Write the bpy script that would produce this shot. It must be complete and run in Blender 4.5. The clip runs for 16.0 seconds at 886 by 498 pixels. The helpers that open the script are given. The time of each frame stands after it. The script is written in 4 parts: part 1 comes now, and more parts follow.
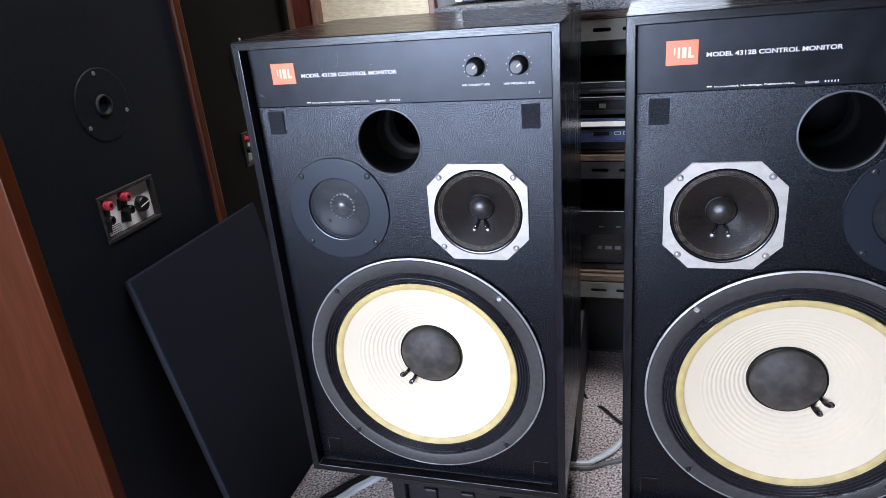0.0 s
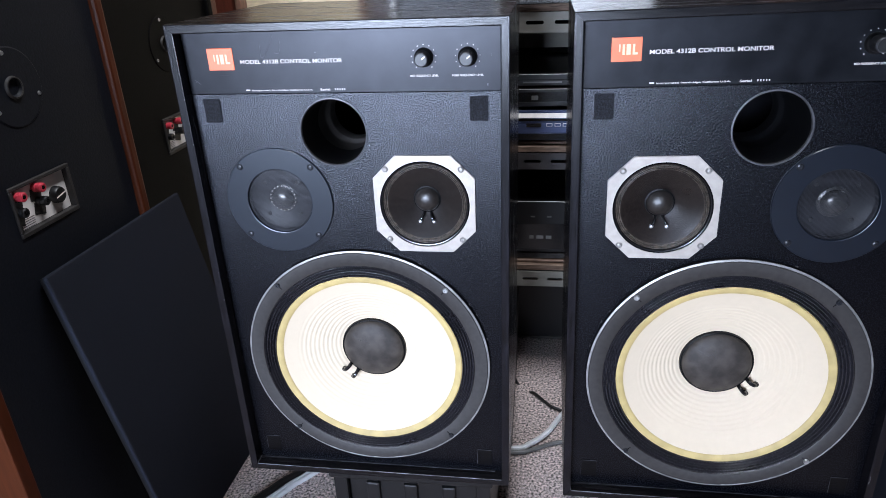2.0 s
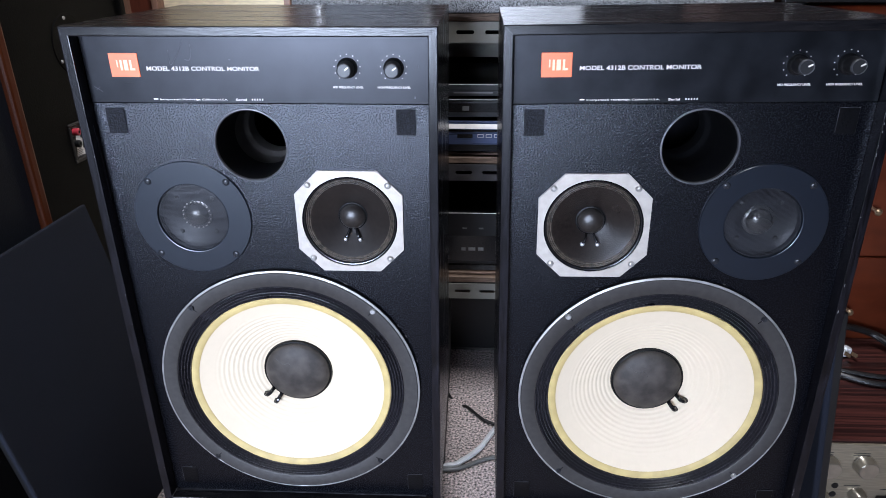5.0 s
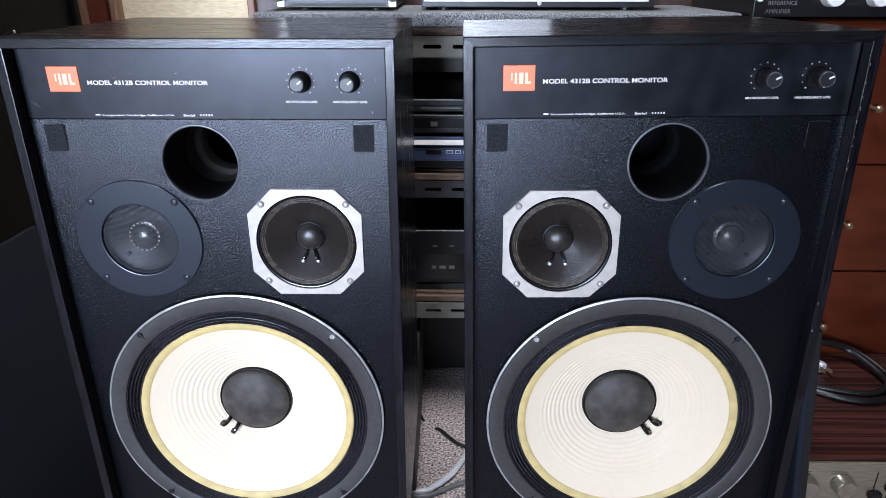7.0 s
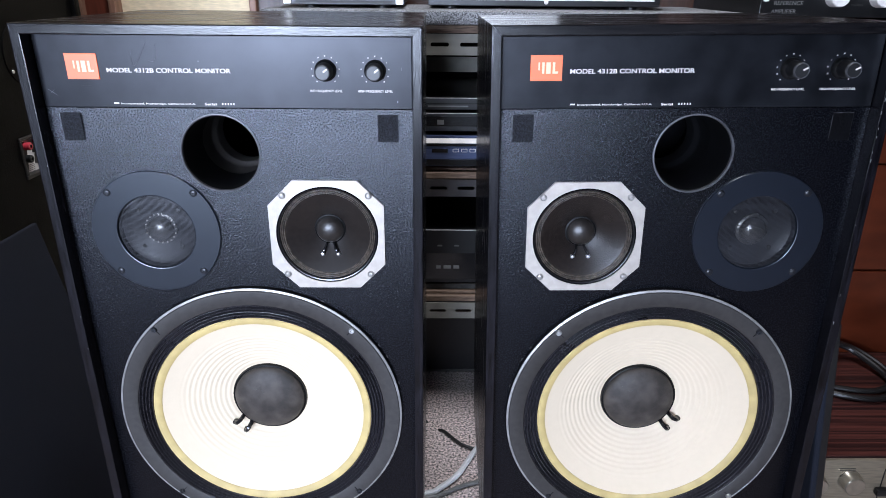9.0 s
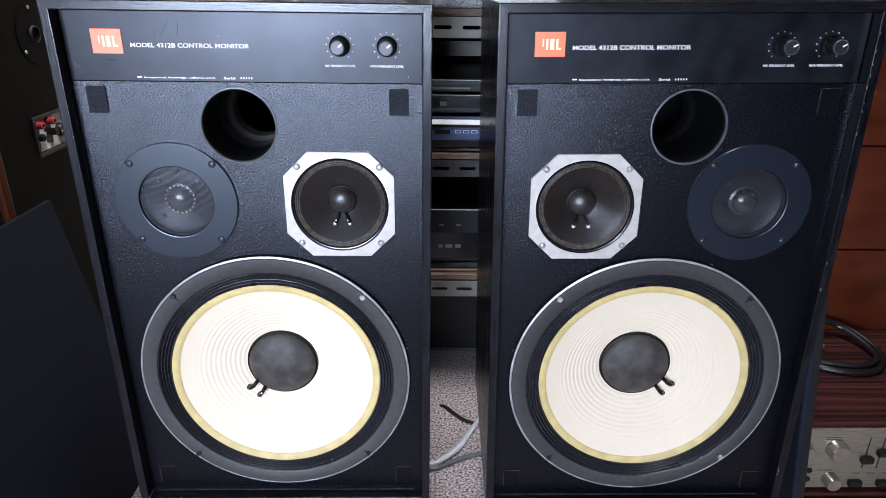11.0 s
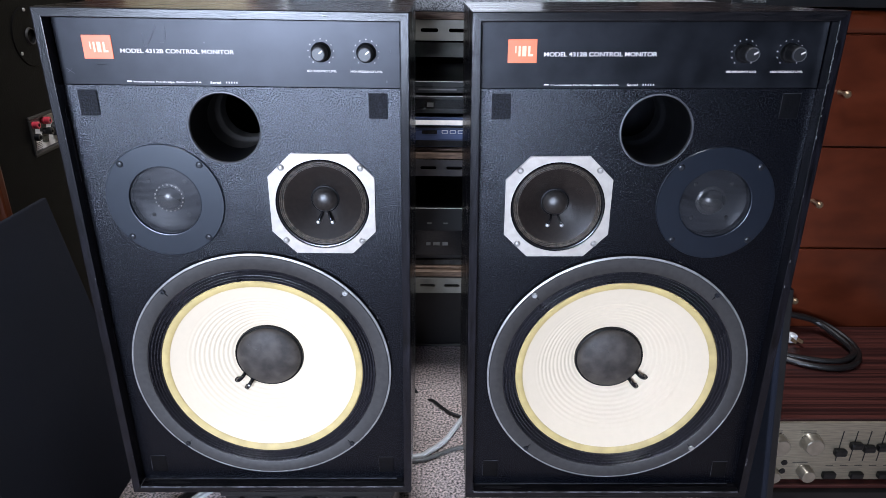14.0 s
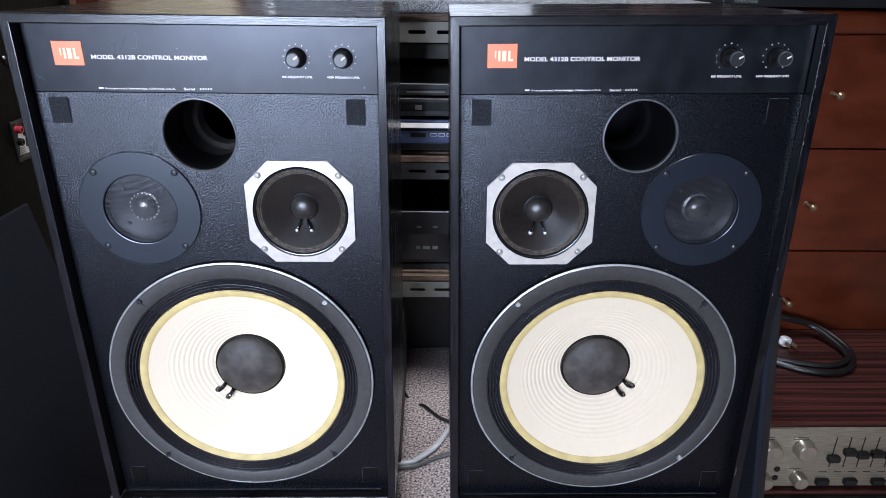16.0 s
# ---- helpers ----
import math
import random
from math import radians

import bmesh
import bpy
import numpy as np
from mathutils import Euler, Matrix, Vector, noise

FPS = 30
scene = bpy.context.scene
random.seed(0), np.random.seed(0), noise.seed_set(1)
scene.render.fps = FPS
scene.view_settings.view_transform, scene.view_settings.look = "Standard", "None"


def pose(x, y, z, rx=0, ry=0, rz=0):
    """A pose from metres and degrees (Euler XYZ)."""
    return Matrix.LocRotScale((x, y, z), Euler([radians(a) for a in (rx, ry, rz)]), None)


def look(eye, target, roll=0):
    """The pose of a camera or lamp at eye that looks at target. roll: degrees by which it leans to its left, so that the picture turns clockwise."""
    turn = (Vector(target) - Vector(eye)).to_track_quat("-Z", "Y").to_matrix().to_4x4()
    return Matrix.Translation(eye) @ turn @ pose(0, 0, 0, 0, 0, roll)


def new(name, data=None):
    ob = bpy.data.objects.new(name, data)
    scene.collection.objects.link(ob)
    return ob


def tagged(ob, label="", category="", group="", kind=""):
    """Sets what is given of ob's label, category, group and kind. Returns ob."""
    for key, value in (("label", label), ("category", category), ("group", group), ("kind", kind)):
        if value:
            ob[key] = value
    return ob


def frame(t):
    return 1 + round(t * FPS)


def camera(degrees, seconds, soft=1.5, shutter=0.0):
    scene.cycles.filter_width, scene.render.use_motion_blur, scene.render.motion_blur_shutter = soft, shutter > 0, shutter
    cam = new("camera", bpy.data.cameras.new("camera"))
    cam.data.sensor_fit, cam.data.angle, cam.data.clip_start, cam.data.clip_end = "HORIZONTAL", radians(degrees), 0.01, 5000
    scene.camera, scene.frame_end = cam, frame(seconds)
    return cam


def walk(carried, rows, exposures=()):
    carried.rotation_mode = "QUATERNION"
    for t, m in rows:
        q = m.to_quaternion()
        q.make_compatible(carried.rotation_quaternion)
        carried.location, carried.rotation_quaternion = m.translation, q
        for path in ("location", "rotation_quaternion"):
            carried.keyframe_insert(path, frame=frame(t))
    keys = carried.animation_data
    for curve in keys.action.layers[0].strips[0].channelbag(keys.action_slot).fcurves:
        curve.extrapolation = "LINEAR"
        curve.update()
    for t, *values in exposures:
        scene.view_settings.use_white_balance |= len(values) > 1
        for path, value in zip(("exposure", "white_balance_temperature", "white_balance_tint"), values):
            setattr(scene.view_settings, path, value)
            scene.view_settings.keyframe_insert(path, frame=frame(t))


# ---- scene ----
cam = camera(68.00, 16.0, soft=0.5)
# seconds, eye, (yaw, pitch, roll)
PATH = [
    (0.0, (0.0629, -0.6727, 0.8652), (16.575, -22.790, -5.015)),
    (0.5, (0.0503, -0.6753, 0.8684), (14.621, -23.240, -4.446)),
    (1.0, (0.0430, -0.6720, 0.8677), (12.696, -23.720, -3.790)),
    (1.5, (0.0386, -0.6708, 0.8675), (10.629, -24.014, -3.090)),
    (2.0, (0.0285, -0.6735, 0.8699), (8.777, -24.300, -2.419)),
    (2.5, (0.0194, -0.6744, 0.8722), (7.285, -24.387, -1.826)),
    (3.0, (0.0111, -0.6726, 0.8723), (5.954, -24.438, -1.257)),
    (3.5, (0.0096, -0.6664, 0.8730), (4.619, -24.486, -0.770)),
    (4.0, (0.0146, -0.6577, 0.8746), (3.697, -24.494, -0.456)),
    (6.5, (0.0493, -0.6118, 0.8655), (1.155, -22.997, -0.049)),
    (7.0, (0.0493, -0.6076, 0.8644), (0.568, -22.702, 0.035)),
    (7.5, (0.0432, -0.6071, 0.8619), (0.090, -22.312, 0.146)),
    (8.0, (0.0290, -0.6076, 0.8601), (-0.319, -22.158, 0.302)),
    (8.5, (0.0160, -0.6062, 0.8540), (-0.638, -21.993, 0.441)),
    (9.0, (0.0105, -0.6071, 0.8474), (-0.896, -22.040, 0.583)),
    (11.5, (-0.0033, -0.6578, 0.8385), (-1.376, -22.967, 0.868)),
    (12.0, (-0.0029, -0.6680, 0.8413), (-1.409, -23.015, 0.929)),
    (12.5, (-0.0026, -0.6746, 0.8452), (-1.441, -22.981, 1.023)),
    (13.0, (0.0029, -0.6769, 0.8460), (-1.408, -22.962, 1.028)),
    (13.5, (0.0112, -0.6757, 0.8487), (-1.511, -23.012, 1.040)),
    (14.0, (0.0196, -0.6724, 0.8503), (-1.435, -23.039, 0.994)),
    (14.5, (0.0268, -0.6712, 0.8526), (-1.403, -23.068, 0.945)),
    (15.0, (0.0334, -0.6661, 0.8536), (-1.358, -23.128, 0.903)),
    (15.5, (0.0366, -0.6626, 0.8545), (-1.352, -23.122, 0.853)),
    (16.0, (0.0416, -0.6557, 0.8553), (-1.358, -23.185, 0.797)),
]


def aimed(eye, yaw, pitch, roll):
    return Matrix.Translation(eye) @ Euler((0, 0, radians(yaw))).to_matrix().to_4x4() @ Euler((radians(90 + pitch), 0, 0)).to_matrix().to_4x4() @ pose(0, 0, 0, 0, 0, roll)


walk(cam, [(t, aimed(e, *a)) for t, e, a in PATH])
FLOOR, CEIL, WALL_Y = 0.0, 2.3, 0.87

# ---- light ----
world = bpy.data.worlds.new("world")
world.use_nodes = True
scene.world = world
world.node_tree.nodes["Background"].inputs[0].default_value = (0.75, 0.85, 1.0, 1)
world.node_tree.nodes["Background"].inputs[1].default_value = 0.008


def lamp(name, size, size_y, power, colour, place, target, spread=180):
    data = bpy.data.lights.new(name, "AREA")
    data.shape, data.size, data.size_y, data.energy, data.color = "RECTANGLE", size, size_y, power, colour
    data.spread = radians(spread)
    ob = new(name, data)
    ob.matrix_world = look(place, target)
    return ob


lamp("showroom_light", 1.2, 0.8, 17.2, (0.64, 0.755, 1.0), (-0.70, -2.6, 0.86), (-0.17, 0.0, 0.60), 42)
lamp("ceiling_tube_light", 0.25, 1.0, 38, (0.86, 0.90, 1.0), (0.0, 0.10, 2.24), (0.0, 0.10, 0))


# ---- materials ----
def material(name, base, rough=0.5, metal=0.0, vary=0.15, scale=40.0, bump=0.0, bump_scale=200.0, second=None, mix_scale=6.0,
             stretch=(1, 1, 1), coat=0.0, spec=0.5, rough_vary=0.08, gritty=False, tint=None):
    m = bpy.data.materials.new(name)
    m.use_nodes = True
    n, l = m.node_tree.nodes, m.node_tree.links
    b = n["Principled BSDF"]
    tc, mp = n.new("ShaderNodeTexCoord"), n.new("ShaderNodeMapping")
    mp.inputs["Scale"].default_value = stretch
    l.new(tc.outputs["Object"], mp.inputs[0])
    fine, broad = n.new("ShaderNodeTexNoise"), n.new("ShaderNodeTexNoise")
    fine.inputs["Scale"].default_value, fine.inputs["Detail"].default_value = scale, 5
    broad.inputs["Scale"].default_value, broad.inputs["Detail"].default_value = mix_scale, 3
    l.new(mp.outputs[0], fine.inputs["Vector"])
    l.new(mp.outputs[0], broad.inputs["Vector"])
    ramp = n.new("ShaderNodeValToRGB")
    lo = [c * (1 - vary) for c in base]
    hi = [min(1, c * (1 + vary)) for c in (second or base)]
    ramp.color_ramp.elements[0].color, ramp.color_ramp.elements[1].color = (*lo, 1), (*hi, 1)
    ramp.color_ramp.elements[0].position, ramp.color_ramp.elements[1].position = 0.35, 0.65
    l.new(fine.outputs["Fac"], ramp.inputs[0])
    blend = n.new("ShaderNodeMix")
    blend.data_type, blend.blend_type = "RGBA", "MULTIPLY"
    blend.inputs[0].default_value = min(1.0, vary * 2)
    tone = n.new("ShaderNodeValToRGB")
    tone.color_ramp.elements[0].color, tone.color_ramp.elements[1].color = (0.6, 0.6, 0.6, 1), (1, 1, 1, 1)
    tone.color_ramp.elements[0].position, tone.color_ramp.elements[1].position = 0.3, 0.7
    l.new(broad.outputs["Fac"], tone.inputs[0])
    l.new(ramp.outputs[0], blend.inputs[6])
    l.new(tone.outputs[0], blend.inputs[7])
    l.new(blend.outputs[2], b.inputs["Base Color"])
    rr = n.new("ShaderNodeMapRange")
    rr.inputs[3].default_value, rr.inputs[4].default_value = max(0.02, rough - rough_vary), min(1, rough + rough_vary)
    if gritty:
        rr.inputs[1].default_value, rr.inputs[2].default_value = 0.3, 0.7
    l.new((fine if gritty else broad).outputs["Fac"], rr.inputs[0])
    l.new(rr.outputs[0], b.inputs["Roughness"])
    b.inputs["Metallic"].default_value = metal
    b.inputs["Coat Weight"].default_value = coat
    b.inputs["Specular IOR Level"].default_value = spec
    if tint:
        b.inputs["Specular Tint"].default_value = (*tint, 1)
    if bump:
        tex = n.new("ShaderNodeTexNoise")
        tex.inputs["Scale"].default_value, tex.inputs["Detail"].default_value = bump_scale, 4
        l.new(mp.outputs[0], tex.inputs["Vector"])
        bp = n.new("ShaderNodeBump")
        bp.inputs["Strength"].default_value, bp.inputs["Distance"].default_value = bump, 0.002
        l.new(tex.outputs["Fac"], bp.inputs["Height"])
        l.new(bp.outputs[0], b.inputs["Normal"])
    return m


VENEER = material("black_veneer", (0.0030, 0.0030, 0.0042), 0.26, vary=0.3, scale=30, stretch=(1.2, 12, 12), bump=0.07, bump_scale=60, second=(0.007, 0.0062, 0.0068), spec=0.3)
VENEER_UP = material("black_veneer_upright", (0.0022, 0.0022, 0.0034), 0.25, vary=0.45, scale=30, stretch=(12, 12, 1.2), bump=0.07, bump_scale=50, second=(0.006, 0.0056, 0.0078), spec=0.35)
BAFFLE = material("textured_black_baffle", (0.0006, 0.0008, 0.0018), 0.265, vary=0.3, scale=620, bump=0.22, bump_scale=1000, mix_scale=9, spec=0.34, rough_vary=0.04, gritty=True, tint=(0.88, 0.91, 1.0), second=(0.0010, 0.0013, 0.0026))
PANEL = material("charcoal_panel", (0.0042, 0.0047, 0.0060), 0.32, vary=0.3, scale=45, bump=0.012, bump_scale=260, mix_scale=22, spec=0.22, rough_vary=0.08, tint=(0.90, 0.92, 1.0), second=(0.0064, 0.0069, 0.0084))
PLATE = material("slate_blue_plate", (0.0044, 0.0064, 0.0110), 0.30, vary=0.08, scale=80, bump=0.012, spec=0.66, rough_vary=0.03, tint=(0.87, 0.93, 1.0))
GASKET = material("grey_gasket", (0.024, 0.0210, 0.0195), 0.55, vary=0.2, scale=160, bump=0.06, bump_scale=400, spec=0.45)
RING = material("bare_metal_ring", (0.32, 0.31, 0.30), 0.42, metal=0.5, vary=0.2, scale=90)
SURROUND = material("black_cloth_surround", (0.011, 0.010, 0.013), 0.28, vary=0.5, scale=420, bump=0.16, bump_scale=600, second=(0.026, 0.024, 0.028), spec=0.6)
GOLD = material("aged_yellow_glue", (0.455, 0.340, 0.138), 0.6, vary=0.10, scale=60, bump=0.1, bump_scale=200)
CONE = material("cream_paper_cone", (0.585, 0.480, 0.350), 0.8, vary=0.012, scale=140, bump=0.05, bump_scale=350, mix_scale=10)
CAP = material("grey_felt_cap", (0.040, 0.033, 0.028), 0.60, vary=0.35, scale=70, bump=0.4, bump_scale=70, mix_scale=30, spec=0.32)
SILVER = material("silver_flange", (0.375, 0.333, 0.294), 0.42, metal=0.25, vary=0.08, scale=120)
MIDCONE = material("doped_brown_cone", (0.012, 0.0092, 0.0080), 0.34, vary=0.2, scale=220, bump=0.05, bump_scale=300, spec=0.45, rough_vary=0.05, mix_scale=22)
BRUSHED = material("brushed_aluminium", (0.75, 0.72, 0.68), 0.35, metal=0.5, vary=0.06, stretch=(1, 1, 20))
KNOBMETAL = material("turned_champagne_metal", (0.46, 0.41, 0.33), 0.28, metal=0.8, vary=0.12, scale=60)
TUBE = material("black_port_tube", (0.0026, 0.0026, 0.0030), 0.55, vary=0.2, spec=0.15)
GLOSS = material("gloss_black", (0.006, 0.006, 0.007), 0.2, vary=0.2)
RUBBER = material("black_plastic", (0.004, 0.004, 0.0045), 0.42, vary=0.2)
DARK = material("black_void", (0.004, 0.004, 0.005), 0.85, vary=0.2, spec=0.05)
HORN = material("dull_black_horn", (0.010, 0.010, 0.0125), 0.42, vary=0.6, scale=90, spec=0.35, bump=0.05)
DOME = material("grey_dome", (0.13, 0.125, 0.12), 0.28, metal=0.6, vary=0.3)
GAUZE = material("gauze_wire", (0.030, 0.031, 0.036), 0.35, metal=0.4, vary=0.2)
SCREW = material("steel_screw", (0.5, 0.5, 0.5), 0.35, metal=0.9, vary=0.15)
BLACKSCREW = material("black_screw", (0.015, 0.016, 0.02), 0.35, metal=0.3, vary=0.2)
VELCRO = material("black_fuzzy_tape", (0.0010, 0.0010, 0.0016), 0.65, vary=0.9, scale=500, bump=0.8, bump_scale=650, second=(0.009, 0.0095, 0.013), spec=0.22)
ORANGE = material("orange_badge", (0.82, 0.13, 0.035), 0.4, vary=0.05)
INK = material("white_ink", (0.70, 0.63, 0.58), 0.6, vary=0.04)
TAN = material("pale_badge_ink", (0.62, 0.47, 0.28), 0.5, vary=0.05)
CHIP = material("bare_wood_chip", (0.12, 0.115, 0.115), 0.7, vary=0.3)
SCRATCH = material("dull_scratch", (0.13, 0.13, 0.145), 0.6, vary=0.4, scale=200)
WALNUT = material("red_brown_veneer", (0.062, 0.0140, 0.0038), 0.42, vary=0.07, scale=20, stretch=(9, 9, 0.8), bump=0.04, bump_scale=60, second=(0.072, 0.0165, 0.0046), spec=0.2)
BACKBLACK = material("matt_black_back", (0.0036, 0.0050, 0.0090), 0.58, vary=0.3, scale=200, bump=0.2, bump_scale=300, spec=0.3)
# darker, browner copy of the back's black, with shade put into the colour
BACKSHADE = material("shaded_brown_black_back", (0.0012, 0.0010, 0.0010), 0.62, vary=0.3, scale=200, bump=0.2, bump_scale=300, spec=0.10)
CLOTH = material("black_grille_cloth", (0.0070, 0.0090, 0.0165), 0.85, vary=0.3, scale=600, bump=0.5, bump_scale=900, spec=0.27)
RED = material("red_plastic", (0.5, 0.04, 0.06), 0.3, vary=0.15)
LABELS = material("silver_label", (0.85, 0.80, 0.75), 0.45, metal=0.0, vary=0.1)
CARPET = material("speckled_carpet", (0.21, 0.182, 0.168), 0.95, vary=0.6, scale=230, bump=1.0, bump_scale=300, second=(0.62, 0.51, 0.475), mix_scale=3)
SHELFCARPET = material("grey_shelf_carpet", (0.055, 0.056, 0.058), 0.95, vary=0.6, scale=520, bump=1.0, bump_scale=480, second=(0.27, 0.27, 0.275))
WALLPAPER = material("cream_wallpaper", (0.72, 0.58, 0.38), 0.85, vary=0.12, scale=60, stretch=(1, 1, 5), bump=0.4, bump_scale=80)
PLASTER = material("plain_plaster", (0.6, 0.58, 0.54), 0.9, vary=0.06, bump=0.1)
DARKWOOD = material("dark_panelling", (0.05, 0.022, 0.014), 0.45, vary=0.3, scale=18, stretch=(7, 7, 0.7), bump=0.1)
DOORWOOD = material("red_brown_wood", (0.13, 0.032, 0.018), 0.42, vary=0.25, scale=18, stretch=(8, 8, 0.8), bump=0.1)
TRIMWOOD = material("light_brown_wood", (0.22, 0.11, 0.07), 0.5, vary=0.2, scale=18, stretch=(8, 8, 0.8))
CHERRY = material("cherry_drawer_front", (0.070, 0.0122, 0.0036), 0.33, vary=0.15, scale=12, stretch=(0.9, 6, 2), bump=0.03, second=(0.082, 0.0152, 0.0047))
ANGLE = material("grey_green_steel", (0.22, 0.21, 0.18), 0.5, metal=0.2, vary=0.12, scale=30, bump=0.08)
DARKANGLE = material("brown_steel", (0.05, 0.045, 0.045), 0.4, metal=0.3, vary=0.3, scale=30)
BOARD = material("chipboard_edge", (0.2, 0.13, 0.09), 0.7, vary=0.35, scale=60, stretch=(1, 6, 10))
GREYWOOD = material("dark_grey_wood", (0.05, 0.046, 0.042), 0.6, vary=0.35, scale=20, stretch=(6, 0.8, 6), bump=0.2)
GEAR = material("black_gear_case", (0.003, 0.003, 0.0035), 0.4, vary=0.2)
BLUEGEAR = material("blue_steel_fascia", (0.085, 0.11, 0.21), 0.28, metal=0.5, vary=0.15, stretch=(0.6, 1, 14))
CHAMP = material("champagne_fascia", (0.30, 0.25, 0.18), 0.42, metal=0.4, vary=0.18, scale=40, stretch=(1, 1, 12), mix_scale=14)
BRASS = material("pale_knob", (0.36, 0.25, 0.15), 0.3, metal=0.8, vary=0.1)
VINYL = material("white_cable_jacket", (0.66, 0.66, 0.66), 0.4, vary=0.08)
BLACKCABLE = material("black_cable_jacket", (0.009, 0.008, 0.008), 0.38, vary=0.15)
GREYCABLE = material("grey_cable_jacket", (0.12, 0.12, 0.115), 0.45, vary=0.15)

WORNGLINT = material("rubbed_edge_highlight", (0.085, 0.085, 0.095), 0.5, vary=0.6, scale=60, second=(0.16, 0.16, 0.175))
PALEEDGE = material("faint_pale_edge", (0.012, 0.013, 0.016), 0.45, vary=0.6, scale=90, second=(0.05, 0.05, 0.056))
PADBASE = material("worn_pad_base", (0.0007, 0.0008, 0.0014), 0.31, vary=0.6, scale=300, bump=0.3, bump_scale=500, second=(0.0018, 0.0019, 0.0028), spec=0.22)
RIMGREY = material("grey_port_edge", (0.055, 0.055, 0.06), 0.42, vary=0.3, scale=60)
# lit tone of the left port's inner tube, put into the colour
CARDLIT = material("lit_grey_brown_card", (0.055, 0.050, 0.046), 0.5, vary=0.25, scale=50)
BLACKGLUE = material("black_glue_bead", (0.0025, 0.0025, 0.003), 0.5, vary=0.3, scale=90, spec=0.2)
MIDROUGH = material("blotchy_doped_cone", (0.012, 0.0088, 0.0075), 0.30, vary=0.4, scale=260, bump=0.20, bump_scale=700, spec=0.5, rough_vary=0.12)
MIDRING = material("worn_brown_surround", (0.030, 0.023, 0.018), 0.36, vary=0.6, scale=220, bump=0.3, bump_scale=420, second=(0.055, 0.042, 0.032))
MIDCAP = material("doped_brown_cap", (0.017, 0.0135, 0.0115), 0.38, vary=0.4, scale=260, bump=0.14, bump_scale=500, spec=0.45)
FLANGESCREW = material("dull_nickel_screw", (0.34, 0.32, 0.30), 0.38, metal=0.6, vary=0.25, scale=300)
MARK = material("grey_printed_mark", (0.16, 0.155, 0.15), 0.5, vary=0.2)


def zebra(name):
    m = bpy.data.materials.new(name)
    m.use_nodes = True
    n, l = m.node_tree.nodes, m.node_tree.links
    b = n["Principled BSDF"]
    tc, mp = n.new("ShaderNodeTexCoord"), n.new("ShaderNodeMapping")
    mp.inputs["Scale"].default_value = (1.0, 150, 150)
    noise_tex, ramp = n.new("ShaderNodeTexNoise"), n.new("ShaderNodeValToRGB")
    noise_tex.inputs["Scale"].default_value, noise_tex.inputs["Detail"].default_value = 1.6, 4
    ramp.color_ramp.elements[0].color, ramp.color_ramp.elements[1].color = (0.019, 0.0065, 0.0062, 1), (0.082, 0.024, 0.019, 1)
    ramp.color_ramp.elements[0].position, ramp.color_ramp.elements[1].position = 0.42, 0.58
    l.new(tc.outputs["Object"], mp.inputs[0])
    l.new(mp.outputs[0], noise_tex.inputs["Vector"])
    l.new(noise_tex.outputs["Fac"], ramp.inputs[0])
    l.new(ramp.outputs[0], b.inputs["Base Color"])
    b.inputs["Roughness"].default_value = 0.38
    return m


ZEBRA = zebra("striped_rosewood")


# ---- shapes ----
def mesh_from(name, bm, mat, smooth=False):
    me = bpy.data.meshes.new(name)
    bmesh.ops.recalc_face_normals(bm, faces=bm.faces)
    bm.to_mesh(me)
    bm.free()
    me.materials.append(mat)
    if smooth:
        me.shade_smooth()
        me.set_sharp_from_angle(angle=radians(35))
    return me


def part(name, bm, mat, parent=None, label="", smooth=False, m=None):
    ob = new(name, mesh_from(name, bm, mat, smooth))
    ob.parent = parent
    if m is not None:
        ob.matrix_basis = m
    if label:
        tagged(ob, label)
    return ob


def thing(name, label, category, group="", m=None, kind=""):
    ob = new(name)
    if m is not None:
        ob.matrix_basis = m
    return tagged(ob, label, category, group, kind)


def box(lo, hi, bevel=0.0, seg=2):
    bm = bmesh.new()
    bmesh.ops.create_cube(bm, size=1)
    lo, hi = Vector(lo), Vector(hi)
    for v in bm.verts:
        v.co = Vector((lo[i] + (v.co[i] + 0.5) * (hi[i] - lo[i]) for i in range(3)))
    if bevel:
        bmesh.ops.bevel(bm, geom=bm.edges[:], offset=bevel, segments=seg, affect="EDGES", profile=0.6)
    return bm


def add(bm, other):
    me = bpy.data.meshes.new("joined")
    other.to_mesh(me)
    other.free()
    bm.from_mesh(me)
    bpy.data.meshes.remove(me)
    return bm


def lathe(profile, seg=64, closed=False):
    """Turns (radius, depth) pairs round the local y axis."""
    bm = bmesh.new()
    rings = []
    for r, y in profile:
        if r < 1e-6:
            rings.append([bm.verts.new((0, y, 0))])
        else:
            rings.append([bm.verts.new((r * math.cos(2 * math.pi * k / seg), y, r * math.sin(2 * math.pi * k / seg))) for k in range(seg)])
    pairs = list(zip(rings, rings[1:])) + ([(rings[-1], rings[0])] if closed else [])
    for a, b in pairs:
        for k in range(seg):
            j = (k + 1) % seg
            if len(a) == 1 and len(b) == 1:
                continue
            if len(a) == 1:
                bm.faces.new((a[0], b[k], b[j]))
            elif len(b) == 1:
                bm.faces.new((a[k], a[j], b[0]))
            else:
                bm.faces.new((a[k], a[j], b[j], b[k]))
    return bm


